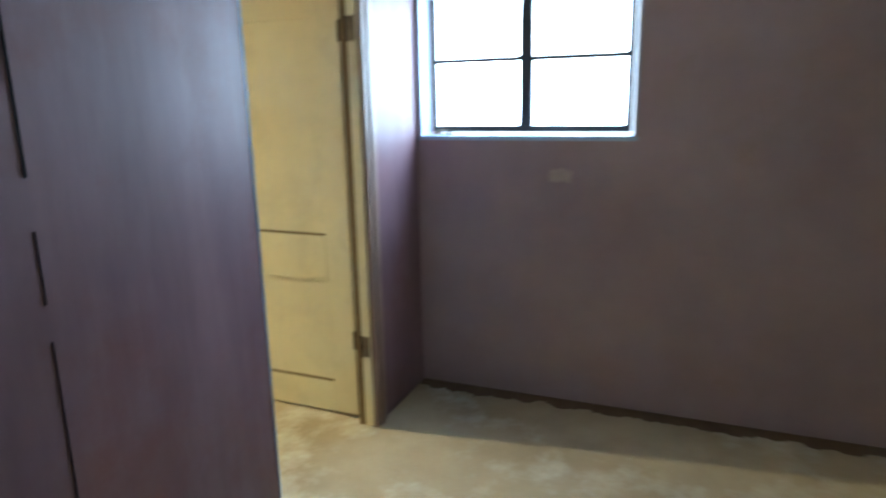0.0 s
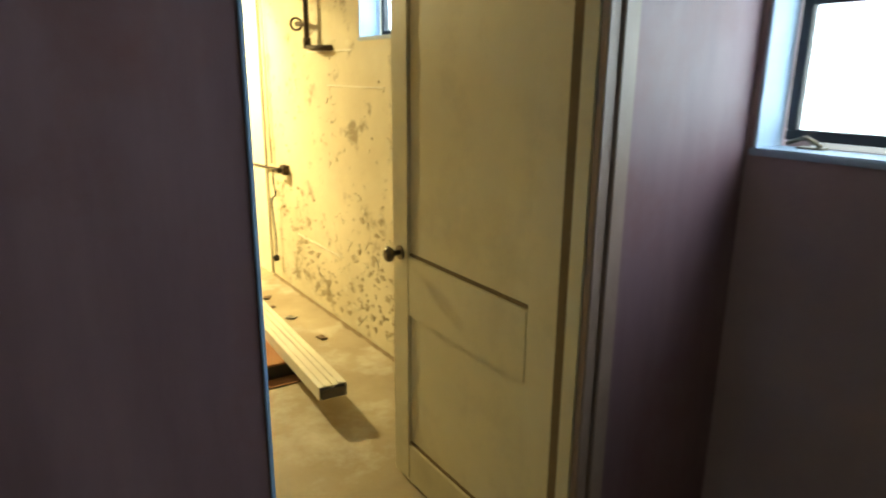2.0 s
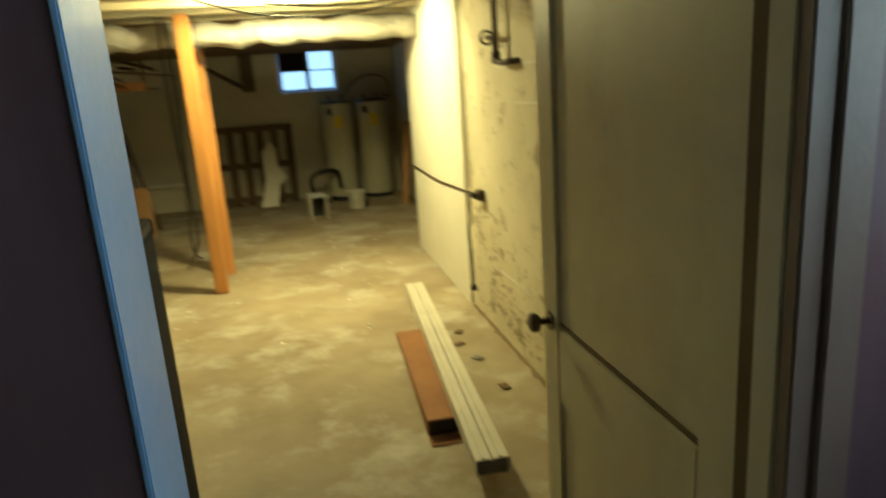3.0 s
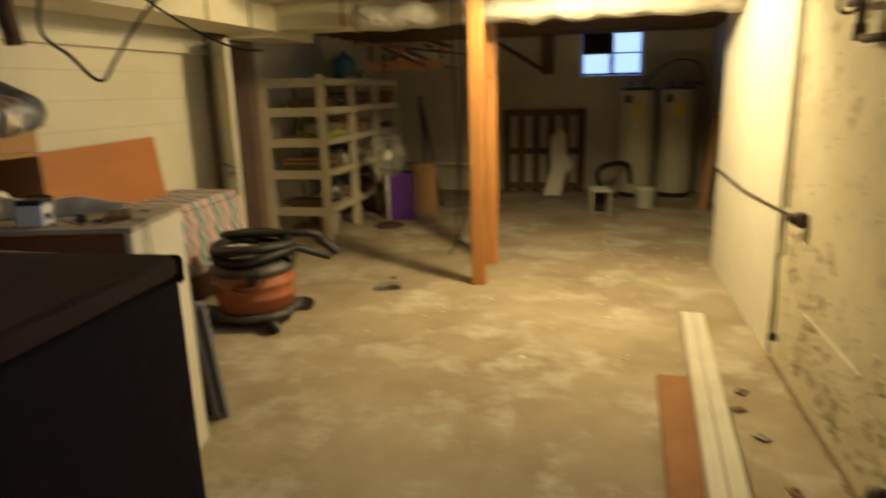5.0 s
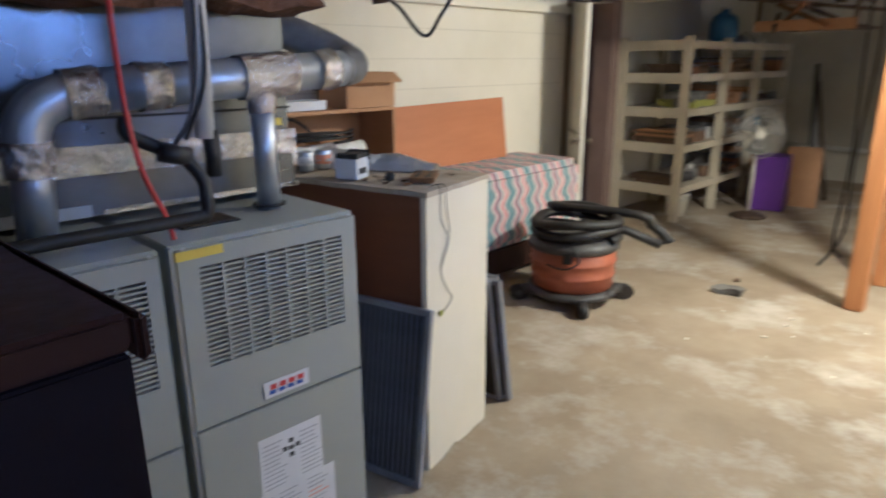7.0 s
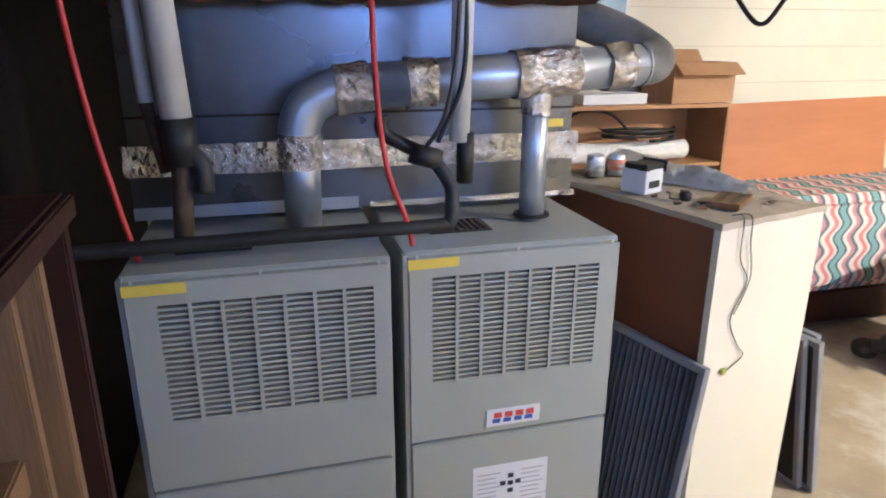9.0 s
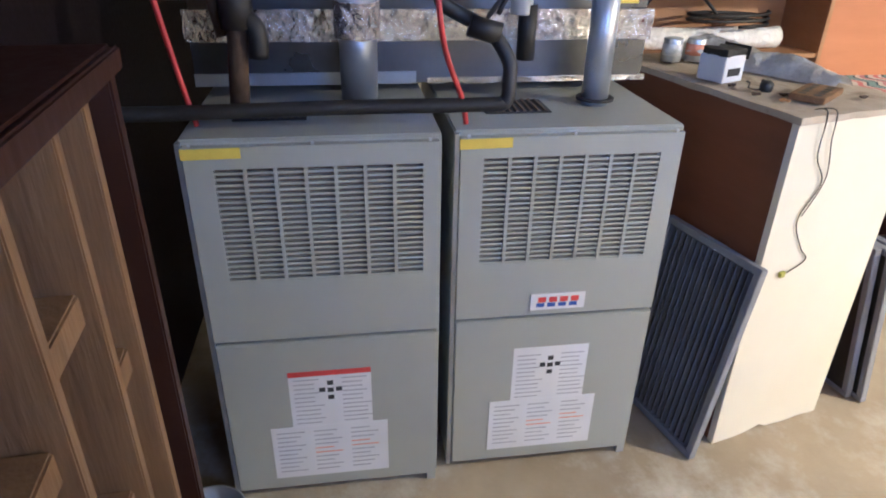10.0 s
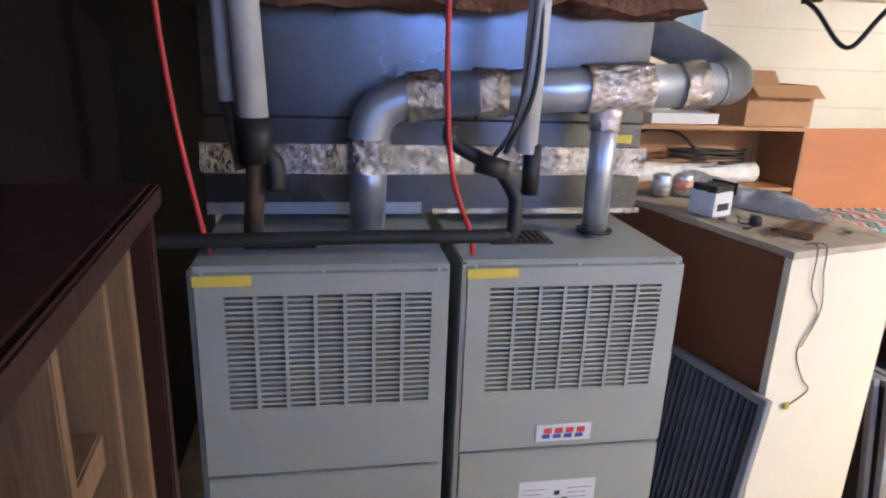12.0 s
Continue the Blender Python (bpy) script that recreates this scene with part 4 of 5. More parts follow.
hose = [(0.20 * math.cos(a) * (1 + 0.06 * math.sin(3 * a)), 0.19 * math.sin(a), 0.45 + 0.0095 * a + 0.012 * math.sin(2.3 * a)) for a in (k * 0.16 for k in range(96))]
hose += [(0.25, 0.17, 0.60), (0.30, 0.22, 0.53), (0.34, 0.25, 0.48), (0.37, 0.27, 0.42)]
hp = curve_pts(hose, 3)
part("hose", tube(bmesh.new(), hp, 0.03, 12, True, [0.031 if k % 2 else 0.027 for k in range(len(hp))]), "black", vac, "ribbed black hose in a coil")
part("wand", T([(0.05, -0.02, 0.55), (0.22, 0.12, 0.50), (0.37, 0.19, 0.42)], 0.028, 14), "black", vac)
for a in (0.4, 3.6):
    part("latch", B(-0.02, 0.02, 0.214, 0.232, 0.33, 0.40, pose(0, 0, 0, 0, 0, math.degrees(a))), "black", vac)
part("power_cord", T(curve_pts([(0.10, -0.18, 0.45), (0.16, -0.19, 0.36), (0.10, -0.225, 0.30), (0.0, -0.23, 0.31)], 6), 0.005, 8), "black", vac)

# ---- posts, beams and ducts overhead ----
for x, y, w, d in ((-1.875, 4.87, 0.105, 0.09), (-1.868, 5.50, 0.09, 0.09)):
    bm = B(x - w / 2, x + w / 2, y - d / 2, y + d / 2, 0, 2.215)
    solo("wooden_post", bm, "pine", "orange pine timber post holding the joists", "post", bevel=0.006, group="timber posts")
solo("post_cable", T(curve_pts([(-2.02, 4.95, 2.2), (-2.0, 4.97, 1.6), (-2.03, 4.98, 0.9), (-2.02, 4.96, 0.45), (-2.12, 4.9, 0.22)], 8), 0.008, 8), "black", "black cable hanging beside the post", "cable", group="cables by the post")
solo("post_cable", T(curve_pts([(-2.06, 4.95, 2.2), (-2.07, 4.97, 1.6), (-2.05, 4.98, 0.9), (-2.07, 4.96, 0.4), (-2.0, 4.9, 0.3)], 8), 0.008, 8), "black", "black cable hanging beside the post", "cable", group="cables by the post")
solo("post_cable", T(curve_pts([(-1.80, 4.9, 2.2), (-1.80, 5.0, 1.95), (-1.79, 5.2, 1.8), (-1.81, 5.4, 1.62)], 8), 0.006, 8), "vac_grey", "loose cable between the posts", "cable", group="cables by the post")

bm = tube(bmesh.new(), [(-2.9 + 0.1 * k, 5.12 + 0.01 * math.sin(k), 2.075 + 0.012 * math.sin(k * 1.7)) for k in range(30)], 0.10, 24)
for v in bm.verts:
    v.co += noise.noise_vector(v.co * 6) * 0.03
solo("insulated_pipe", bm, "foil_wrap", "thick pale wrapped pipe under the joists", "pipe")
trunk = thing("trunk_duct", "cream painted sheet-metal trunk duct under the joists", "duct")
part("run", B(-4.19, -3.70, 1.72, 5.36, 2.03, 2.30), "duct_paint", trunk, "", 0.004)
part("cross_run", B(-3.695, -2.55, 5.36, 5.85, 2.045, 2.30), "duct_paint", trunk, "", 0.004)
part("stub", B(-4.19, -3.75, 5.365, 6.2, 1.99, 2.2), "duct_paint", trunk, "", 0.004)
for y in (2.5, 3.1, 3.7, 4.3, 4.9):
    part("joint", B(-3.70, -3.688, y, y + 0.012, 2.026, 2.30), "groove", trunk)
part("joint", B(-3.1, -3.088, 5.35, 5.36, 2.045, 2.30), "groove", trunk)
solo("wall_ledge", B(XL, XL + 0.07, 1.8, 5.3, 1.86, 1.92), "white_wall", "narrow white ledge along the wall", "ledge", "structure")
for z in (1.30, 1.50, 1.70, 1.955):
    solo("trim_block_joint", B(XL, XL + 0.0015, 1.7, 5.3, z, z + 0.004), "grey_wall", "faint joint between painted block courses", "trim", "structure")
pipe_black = thing("hanging_pipe", "short dark pipe hanging from the duct", "pipe")
part("tube", T([(-3.74, 2.66, 2.04), (-3.74, 2.70, 1.77)], 0.04, 16), "iron", pipe_black)
solo("hanging_cable", T(curve_pts([(-2.86, 2.03, 2.425), (-2.86, 2.02, 2.02), (-2.90, 1.99, 1.76), (-2.83, 2.03, 1.66), (-2.755, 2.075, 1.57), (-2.70, 2.11, 1.65), (-2.61, 2.17, 1.80), (-2.42, 2.28, 2.02), (-2.22, 2.42, 2.25), (-2.18, 2.45, 2.425)], 8), 0.0065, 8), "black", "black cable hanging in a deep loop", "cable", group="hanging cables")
solo("hanging_cable", T(curve_pts([(-2.86, 2.08, 2.425), (-2.84, 2.1, 2.25), (-2.72, 2.2, 1.95), (-2.55, 2.32, 1.78), (-2.40, 2.42, 1.69), (-2.30, 2.47, 1.68)], 8), 0.0045, 8), "black", "thin black cable trailing along the duct", "cable", group="hanging cables")

lamp = thing("bare_bulb", "bare lit bulb in a ceiling socket", "lamp", (-1.15, 4.365, 2.27))
part("ceiling_plate", B(-0.05, 0.05, -0.05, 0.05, 0.132, 0.149), "shelf_paint", lamp, "board bridging two joists")
bulb = part("bulb", lathe(bmesh.new(), [(0.006, -0.032), (0.022, -0.024), (0.030, -0.005), (0.026, 0.015), (0.014, 0.035), (0.013, 0.05)], 20), "bulb", lamp, "glowing bulb")
bulb.visible_shadow = False
part("socket", lathe(bmesh.new(), [(0.02, 0.05), (0.026, 0.055), (0.03, 0.10), (0.05, 0.118), (0.05, 0.132)], 20), "sticker", lamp, "white porcelain socket")

# ---- along the east wall ----
valve = thing("water_valve", "rusty iron pipe with a valve wheel", "valve")
part("pipe", T(curve_pts([(-0.05, 2.78, 2.3), (-0.05, 2.78, 1.85), (-0.05, 2.78, 1.68), (-0.05, 2.73, 1.645), (-0.05, 2.62, 1.64), (-0.02, 2.56, 1.64), (0.01, 2.55, 1.64)], 4), 0.016, 12), "iron", valve)
part("stem", T([(-0.05, 2.78, 1.775), (-0.05, 2.93, 1.785)], 0.014, 10), "iron", valve)
part("wheel", T([(-0.05 + 0.035 * math.cos(a), 2.935, 1.785 + 0.035 * math.sin(a)) for a in (k * math.pi / 8 for k in range(17))], 0.007, 8), "iron", valve)
part("elbow_boss", T([(-0.05, 2.78, 1.70), (-0.05, 2.78, 1.64)], 0.024, 12), "iron", valve)
outlet = thing("outlet_box", "dark metal outlet box with a plugged cord", "outlet")
part("case", B(-0.045, 0.0, 3.30, 3.38, 0.82, 0.885), "iron", outlet, "", 0.004)
part("plug", B(-0.075, -0.045, 3.33, 3.37, 0.835, 0.87), "black", outlet, "", 0.005)
part("conduit_side", T([(-0.02, 3.38, 0.852), (-0.02, 3.75, 0.826), (-0.035, 4.6, 0.803), (-0.035, 5.7, 0.82)], 0.008, 8), "iron", outlet, "thin conduit running along the wall")
part("conduit_up", T([(-0.02, 3.60, 0.87), (-0.02, 3.62, 1.5), (-0.02, 3.64, 2.3)], 0.008, 8), "pvc", outlet, "cable rising up the wall")
part("cord", T(curve_pts([(-0.07, 3.36, 0.845), (-0.06, 3.46, 0.84), (-0.05, 3.5, 0.75), (-0.05, 3.47, 0.66), (-0.05, 3.56, 0.60), (-0.04, 3.55, 0.35), (-0.04, 3.56, 0.18)], 8), 0.006, 8), "black", outlet, "dangling black cord")
part("cord_end", B(-0.06, -0.02, 3.545, 3.58, 0.15, 0.19), "black", outlet, "", 0.005)

post_bundle = thing("vinyl_post", "white square posts lying on the floor along the wall", "post")
for k, (dx, dz) in enumerate(((0, 0), (0.068, 0), (0.034, 0.0))):
    if k == 2:
        continue
    bm = bmesh.new()
    t = 0.004
    w = 0.062
    for a in ((0, w, 0, 2.75, 0, t), (0, w, 0, 2.75, w - t, w), (0, t, 0, 2.75, t, w - t), (w - t, w, 0, 2.75, t, w - t), (w / 2 - 0.006, w / 2 + 0.006, 0, 2.75, w - 0.001, w + 0.006)):
        box(bm, *a)
    part("rail", bm, "white_metal", post_bundle, "hollow white rail with a rib").location = (dx, 0, dz)
part("end_cap", B(0.01, 0.12, -0.01, 0.02, 0.006, 0.05), "junk_grey", post_bundle, "grey torn end")
post_bundle.matrix_world = pose(-0.615, 1.47, 0.106, -2.13, 0, -4)
cb = thing("flat_carton", "flattened brown carton on the floor under the posts", "cardboard box")
bm = B(0.0, 0.25, 0.0, 1.30, 0.0, 0.08)
for v in bm.verts:
    if v.co.z > 0.01 and v.co.y > 1:
        v.co.z = 0.03
part("body", bm, "cardboard_dark", cb, "", 0.003)
part("dark_end", B(0.006, 0.244, -0.004, -0.0005, 0.006, 0.072), "black", cb, "open dark end")
part("flap", B(0.0, 0.25, -0.09, -0.005, 0.0, 0.004), "cardboard_dark", cb, "flap folded out on the floor")
cb.matrix_world = pose(-0.70, 1.99, 0.001, 0, 0, -2.4)
for k, (x, y) in enumerate(((-0.25, 2.75), (-0.22, 2.35), (-0.3, 3.0), (-2.6, 4.9), (-0.25, 3.2))):
    random.seed(k)
    bm = subdivide_rough(B(-0.03, 0.03, -0.02, 0.02, 0.0, 0.008), 2, 0.008, 30)
    ob = solo("debris", bm, random.choice(("junk_brown", "junk_grey", "white_metal")), "small scrap lying on the concrete floor", "debris", group="scraps on the floor")
    ob.matrix_world = pose(x, y, 0.002, 0, 0, random.uniform(0, 180))
rag = solo("rag", subdivide_rough(B(-0.09, 0.09, -0.05, 0.05, 0.0, 0.03), 4, 0.02, 12), "junk_grey", "grey rag lying on the floor", "rag")
rag.matrix_world = pose(-2.55, 4.62, 0.008, 0, 0, 10)

# ---- far end ----
for x in (-0.49, 0.035):
    h = thing("water_heater", "cream cylindrical electric water heater with yellow label", "water heater", (x, 9.42, 0), group="pair of water heaters")
    part("tank", lathe(bmesh.new(), [(0.215, 0.06), (0.225, 0.07), (0.225, 1.42), (0.218, 1.435)], 40), "heater", h)
    part("top_cap", lathe(bmesh.new(), [(0.228, 1.43), (0.230, 1.445), (0.215, 1.47), (0.05, 1.48)], 40), "vac_grey", h, "dark top cap")
    part("foot_ring", lathe(bmesh.new(), [(0.21, 0.0), (0.21, 0.062)], 30), "black", h)
    part("label", B(-0.06, 0.06, -0.2285, -0.222, 1.08, 1.26), "yellow", h, "yellow energy label")
    part("access_panel", B(-0.17, -0.08, -0.224, -0.185, 1.27, 1.37), "vac_grey", h)
    part("nipple", T([(-0.1, 0, 1.475), (-0.1, 0, 1.55)], 0.014, 10), "iron", h)
    part("nipple", T([(0.1, 0, 1.475), (0.1, 0, 1.55)], 0.014, 10), "iron", h)
solo("heater_hose", T(curve_pts([(-0.39, 9.42, 1.53), (-0.2, 9.5, 1.72), (0.05, 9.55, 1.82), (0.28, 9.5, 1.75), (0.34, 9.45, 1.5), (0.2, 9.42, 1.53)], 8), 0.012, 10), "iron", "curved pipe over the water heaters", "pipe")

pal = thing("pallet", "dark weathered pallet standing against the wall", "pallet", (-2.37, 9.66, 0))
for k in range(6):
    part("slat", B(k * 0.215, k * 0.215 + 0.115, -0.075, -0.055, 0.0, 1.19), "old_wood", pal, "", 0.004)
for z in (0.04, 0.55, 1.10):
    part("bearer", B(0, 1.19, -0.054, 0.0, z, z + 0.09), "old_wood", pal, "", 0.004)
pal.matrix_world = pose(-2.37, 9.70, 0, -2, 0, 0)
bm = bmesh.new()
pts = [(0.0, 0.0), (0.24, 0.0), (0.30, 0.30), (0.42, 0.42), (0.30, 0.62), (0.30, 0.85), (0.22, 0.98), (0.08, 0.82), (0.10, 0.4)]
f0 = [bm.verts.new((x, 0, z)) for x, z in pts]
f1 = [bm.verts.new((x, -0.015, z)) for x, z in pts]
bm.faces.new(f0)
bm.faces.new(f1[::-1])
for k in range(len(pts)):
    bm.faces.new((f0[k], f0[(k + 1) % len(pts)], f1[(k + 1) % len(pts)], f1[k]))
bd = solo("torn_board", bm, "white_metal", "pale torn board leaning on the pallet", "board")
bd.matrix_world = pose(-1.74, 9.30, 0.0, -14, 0, 0)

bucket = thing("bucket", "white plastic bucket standing on the floor", "bucket", (-0.40, 8.42, 0))
part("pail", lathe(bmesh.new(), [(0.10, 0.0), (0.105, 0.01), (0.125, 0.22), (0.135, 0.225), (0.135, 0.245), (0.12, 0.245), (0.10, 0.03)], 28), "white_metal", bucket)
part("handle", T([(0.13 * math.cos(a), -0.13 * math.sin(a) * 0.9, 0.22 - 0.10 * math.sin(a)) for a in (k * math.pi / 12 for k in range(13))], 0.004, 6), "galv", bucket)
ch = thing("metal_chute", "open-ended white sheet-metal box section on the floor", "duct", (-0.93, 7.70, 0), 8)
for a in ((-0.11, 0.11, 0, 0.42, 0.30, 0.31), (-0.11, -0.10, 0, 0.42, 0.0, 0.30), (0.10, 0.11, 0, 0.42, 0.0, 0.30)):
    part("sheet", B(*a), "white_metal", ch)
part("dark_back", B(-0.10, 0.10, 0.38, 0.39, 0.0, 0.30), "black", ch)
solo("black_hose", T(curve_pts([(-0.75, 9.1, 0.03), (-0.95, 8.9, 0.2), (-0.98, 8.8, 0.42), (-0.8, 8.85, 0.5), (-0.6, 9.1, 0.45), (-0.55, 9.15, 0.2)], 8), 0.035, 10), "black", "bent black corrugated hose by the heaters", "hose")
pk = solo("plank", B(0, 0.09, -0.02, 0.02, 0, 1.15), "shelf_wood", "wooden plank leaning on the recess wall", "plank", bevel=0.003)
pk.matrix_world = pose(0.22, 8.3, 0, -6, 6, 0)
br = thing("pipe_bracket", "dark diagonal brace under the far joists", "brace")
part("arm", T([(-2.55, 9.5, 2.22), (-1.75, 9.5, 1.72)], 0.03, 8), "old_wood", br)
part("hanger", B(-1.80, -1.62, 9.46, 9.5, 1.68, 2.2), "old_wood", br)
sp = thing("standpipe", "pale vertical drain pipe on the far wall", "pipe")
part("tube", T([(-2.72, 9.62, 0.0), (-2.72, 9.62, 2.2)], 0.04, 12), "pvc", sp)
part("branch", T([(-3.9, 9.66, 0.42), (-2.72, 9.66, 0.40)], 0.03, 12), "pvc", sp)

# ---- storage shelves ----
sh = thing("storage_shelf", "cream painted wooden storage shelf crowded with oddments", "shelf")
SX0, SX1, SY0, SY1, SH = -4.40, -3.68, 6.20, 8.75, 1.69
for x in (SX0, SX1 - 0.085):
    for y in (SY0, 7.03, 7.85, SY1 - 0.04):
        part("upright", B(x, x + 0.085, y, y + 0.04, 0, SH), "shelf_paint", sh, "", 0.003)
levels = (0.31, 0.70, 1.03, 1.34, 1.63)
for z in levels:
    part("deck", B(SX0 + 0.01, SX1 - 0.01, SY0 + 0.041, SY1 - 0.041, z, z + 0.02), "shelf_paint", sh)
    part("end_rail", B(SX0 + 0.086, SX1 - 0.086, SY0 + 0.008, SY0 + 0.03, z - 0.06, z + 0.03), "shelf_paint", sh, "", 0.002)
    part("side_rail", B(SX1 - 0.03, SX1 - 0.012, SY0 + 0.041, SY1 - 0.04, z - 0.045, z + 0.022), "shelf_paint", sh, "", 0.002)
rng = random.Random(5)
for li, z in enumerate(levels[:-1]):
    y = SY0 + 0.08
    top = levels[li + 1] - z - 0.1
    while y < SY1 - 0.2:
        d = rng.uniform(0.10, 0.3)
        kind = rng.choice(("books", "jar", "box", "boards", "jar", "boards", "tool"))
        x0 = rng.uniform(SX0 + 0.1, SX0 + 0.25)
        x1 = SX1 - rng.uniform(0.04, 0.12)
        hgt = rng.uniform(0.35, 0.9) * top
        zz = z + 0.021
        if kind == "boards":
            o = thing("board_stack", "stack of thin brown boards and scraps", "boards", group="oddments on the shelf")
            q = zz
            for k in range(rng.randint(3, 6)):
                t = rng.uniform(0.012, 0.03)
                part("board", B(x0 + rng.uniform(0, 0.08), x1 - rng.uniform(0, 0.08), y, y + d, q, q + t), rng.choice(("junk_brown", "old_wood", "junk_brown", "shelf_wood")), o)
                q += t + 0.001
        elif kind == "jar":
            for xx in (x1 - 0.06, x1 - 0.2):
                o = thing("jar", "small dusty jar or tin on the shelf", "jar", (xx, y + d / 2, zz), group="oddments on the shelf")
                r = rng.uniform(0.03, 0.05)
                part("wall", lathe(bmesh.new(), [(r * 0.9, 0), (r, 0.01), (r, hgt * 0.75), (r * 0.75, hgt * 0.85)], 16), rng.choice(("junk_grey", "junk_brown", "pvc", "blue_jug", "galv")), o)
                part("lid", lathe(bmesh.new(), [(r * 0.8, hgt * 0.851), (r * 0.8, hgt * 0.95)], 16), rng.choice(("galv", "junk_grey", "white_metal")), o)
        elif kind == "tool":
            o = thing("power_tool", "old dusty power tool on the shelf", "tool", (x1 - 0.1, y + d / 2, zz), rng.uniform(0, 180), group="oddments on the shelf")
            part("case", T([(-0.09, 0, 0.05), (0.09, 0, 0.06)], 0.045, 12), rng.choice(("junk_grey", "lime", "vac_grey")), o)
            part("grip", B(-0.02, 0.03, -0.02, 0.02, 0.0, 0.05), "black", o, "", 0.004)
        else:
            o = thing("small_box", "worn small storage box", "box", group="oddments on the shelf")
            part("carton", B(x0 + 0.1, x1, y, y + d * 0.9, zz, zz + hgt), rng.choice(("cardboard", "junk_brown", "junk_grey", "cardboard_dark")), o, "", 0.004)
            part("lid", B(x0 + 0.095, x1 + 0.004, y - 0.004, y + d * 0.9 + 0.004, zz + hgt * 0.8, zz + hgt + 0.004), rng.choice(("junk_grey", "cardboard", "junk_brown")), o)
        y += d + rng.uniform(0.02, 0.08)
solo("green_cloth", subdivide_rough(B(SX0 + 0.3, SX1 - 0.05, 6.45, 6.9, 1.055, 1.11), 5, 0.03, 7), "lime", "crumpled yellow-green cloth on the shelf", "cloth")
jug = thing("water_jug", "blue plastic water jug on top of the shelf", "jug", (-3.9, 7.35, 1.652))
part("bottle", lathe(bmesh.new(), [(0.12, 0), (0.135, 0.02), (0.135, 0.20), (0.11, 0.25), (0.04, 0.29), (0.04, 0.32)], 24), "blue_jug", jug)
part("cap", lathe(bmesh.new(), [(0.043, 0.32), (0.043, 0.345)], 16), "white_metal", jug)

rack = thing("overhead_rack", "wooden rack of brown scraps hung from the joists", "rack")
part("front_board", B(-3.35, -2.55, 6.65, 6.68, 1.72, 1.81), "shelf_wood", rack, "pale wooden edge board", 0.003)
part("deck", B(-3.35, -2.55, 6.68, 7.5, 1.74, 1.76), "old_wood", rack)
for k in range(7):
    rr = random.Random(k)
    x = -3.3 + k * 0.1
    part("lath", B(0, 0.03, -0.9, 0.9, 0, 0.03, pose(x, 7.0, 1.80 + 0.03 * k, rr.uniform(-6, 10), 0, rr.uniform(-35, 35))), rr.choice(("cardboard_dark", "junk_brown", "old_wood")), rack)
for x in (-3.33, -2.57):
    part("hanger", B(x - 0.015, x + 0.015, 6.681, 6.711, 1.73, CZ - 0.002), "old_wood", rack)

fan = thing("pedestal_fan", "cream pedestal fan with wire guard", "fan", (-3.30, 6.95, 0), 28)
fan.scale = (0.95, 0.95, 1.0)
fan_r = 0.235
part("base", lathe(bmesh.new(), [(0.17, 0.0), (0.175, 0.015), (0.12, 0.035), (0.03, 0.06)], 28), "iron", fan, "dark round base")
part("pole", T([(0, 0, 0.05), (0, 0, 0.72)], 0.016, 12), "white_metal", fan)
hub_c = Vector((0, -0.10, 0.82))
part("motor", T([(0, 0.12, 0.82), (0, 0.08, 0.82), (0, -0.02, 0.82), (0, -0.06, 0.82)], 0.06, 20), "white_metal", fan, "cream motor housing")
part("neck", T([(0, 0, 0.70), (0, 0, 0.79)], 0.022, 10), "white_metal", fan)
for yy, rr in ((-0.15, 0.06), (-0.16, 0.13), (-0.15, 0.19), (-0.10, fan_r), (-0.05, 0.19)):
    part("guard_ring", T([(rr * math.cos(a), yy, 0.82 + rr * math.sin(a)) for a in (k * math.pi / 18 for k in range(37))], 0.003, 6), "pvc", fan)
me = None
for k in range(36):
    a = k * math.pi / 18
    part("guard_wire", T([(0.05 * math.cos(a), -0.155, 0.82 + 0.05 * math.sin(a)), (0.15 * math.cos(a), -0.157, 0.82 + 0.15 * math.sin(a)), (fan_r * math.cos(a), -0.10, 0.82 + fan_r * math.sin(a)), (0.12 * math.cos(a), -0.04, 0.82 + 0.12 * math.sin(a))], 0.0016, 5), "pvc", fan)
for k in range(3):
    a = k * 2 * math.pi / 3 + 0.4
    bm = bmesh.new()
    vs = [bm.verts.new((rad * math.cos(a + da), -0.10 + dy, 0.82 + rad * math.sin(a + da))) for rad, da, dy in ((0.04, -0.3, 0.01), (0.20, -0.5, 0.02), (0.21, 0.0, 0.0), (0.19, 0.45, -0.025), (0.04, 0.5, -0.01))]
    bm.faces.new(vs)
    ext = bmesh.ops.extrude_face_region(bm, geom=bm.faces[:])
    for v in [g for g in ext["geom"] if isinstance(g, bmesh.types.BMVert)]:
        v.co.y -= 0.004
    part("blade", bm, "junk_grey", fan)
part("hub_cap", T([(0, -0.158, 0.82), (0, -0.172, 0.82)], 0.045, 18), "white_metal", fan)
bag = solo("purple_bin", subdivide_rough(B(-0.16, 0.16, -0.14, 0.14, 0.0, 0.55), 3, 0.012, 6), "purple_bag", "bright purple plastic storage bin", "bin", bevel=0.0)
bag.matrix_world = pose(-3.30, 7.45, 0.008, 0, 0, 10)
carton("brown_carton", "brown cardboard carton behind the purple bin", pose(-3.27, 7.72, 0.0, 0, 0, 14), 0.34, 0.4, 0.58, "cardboard", False)
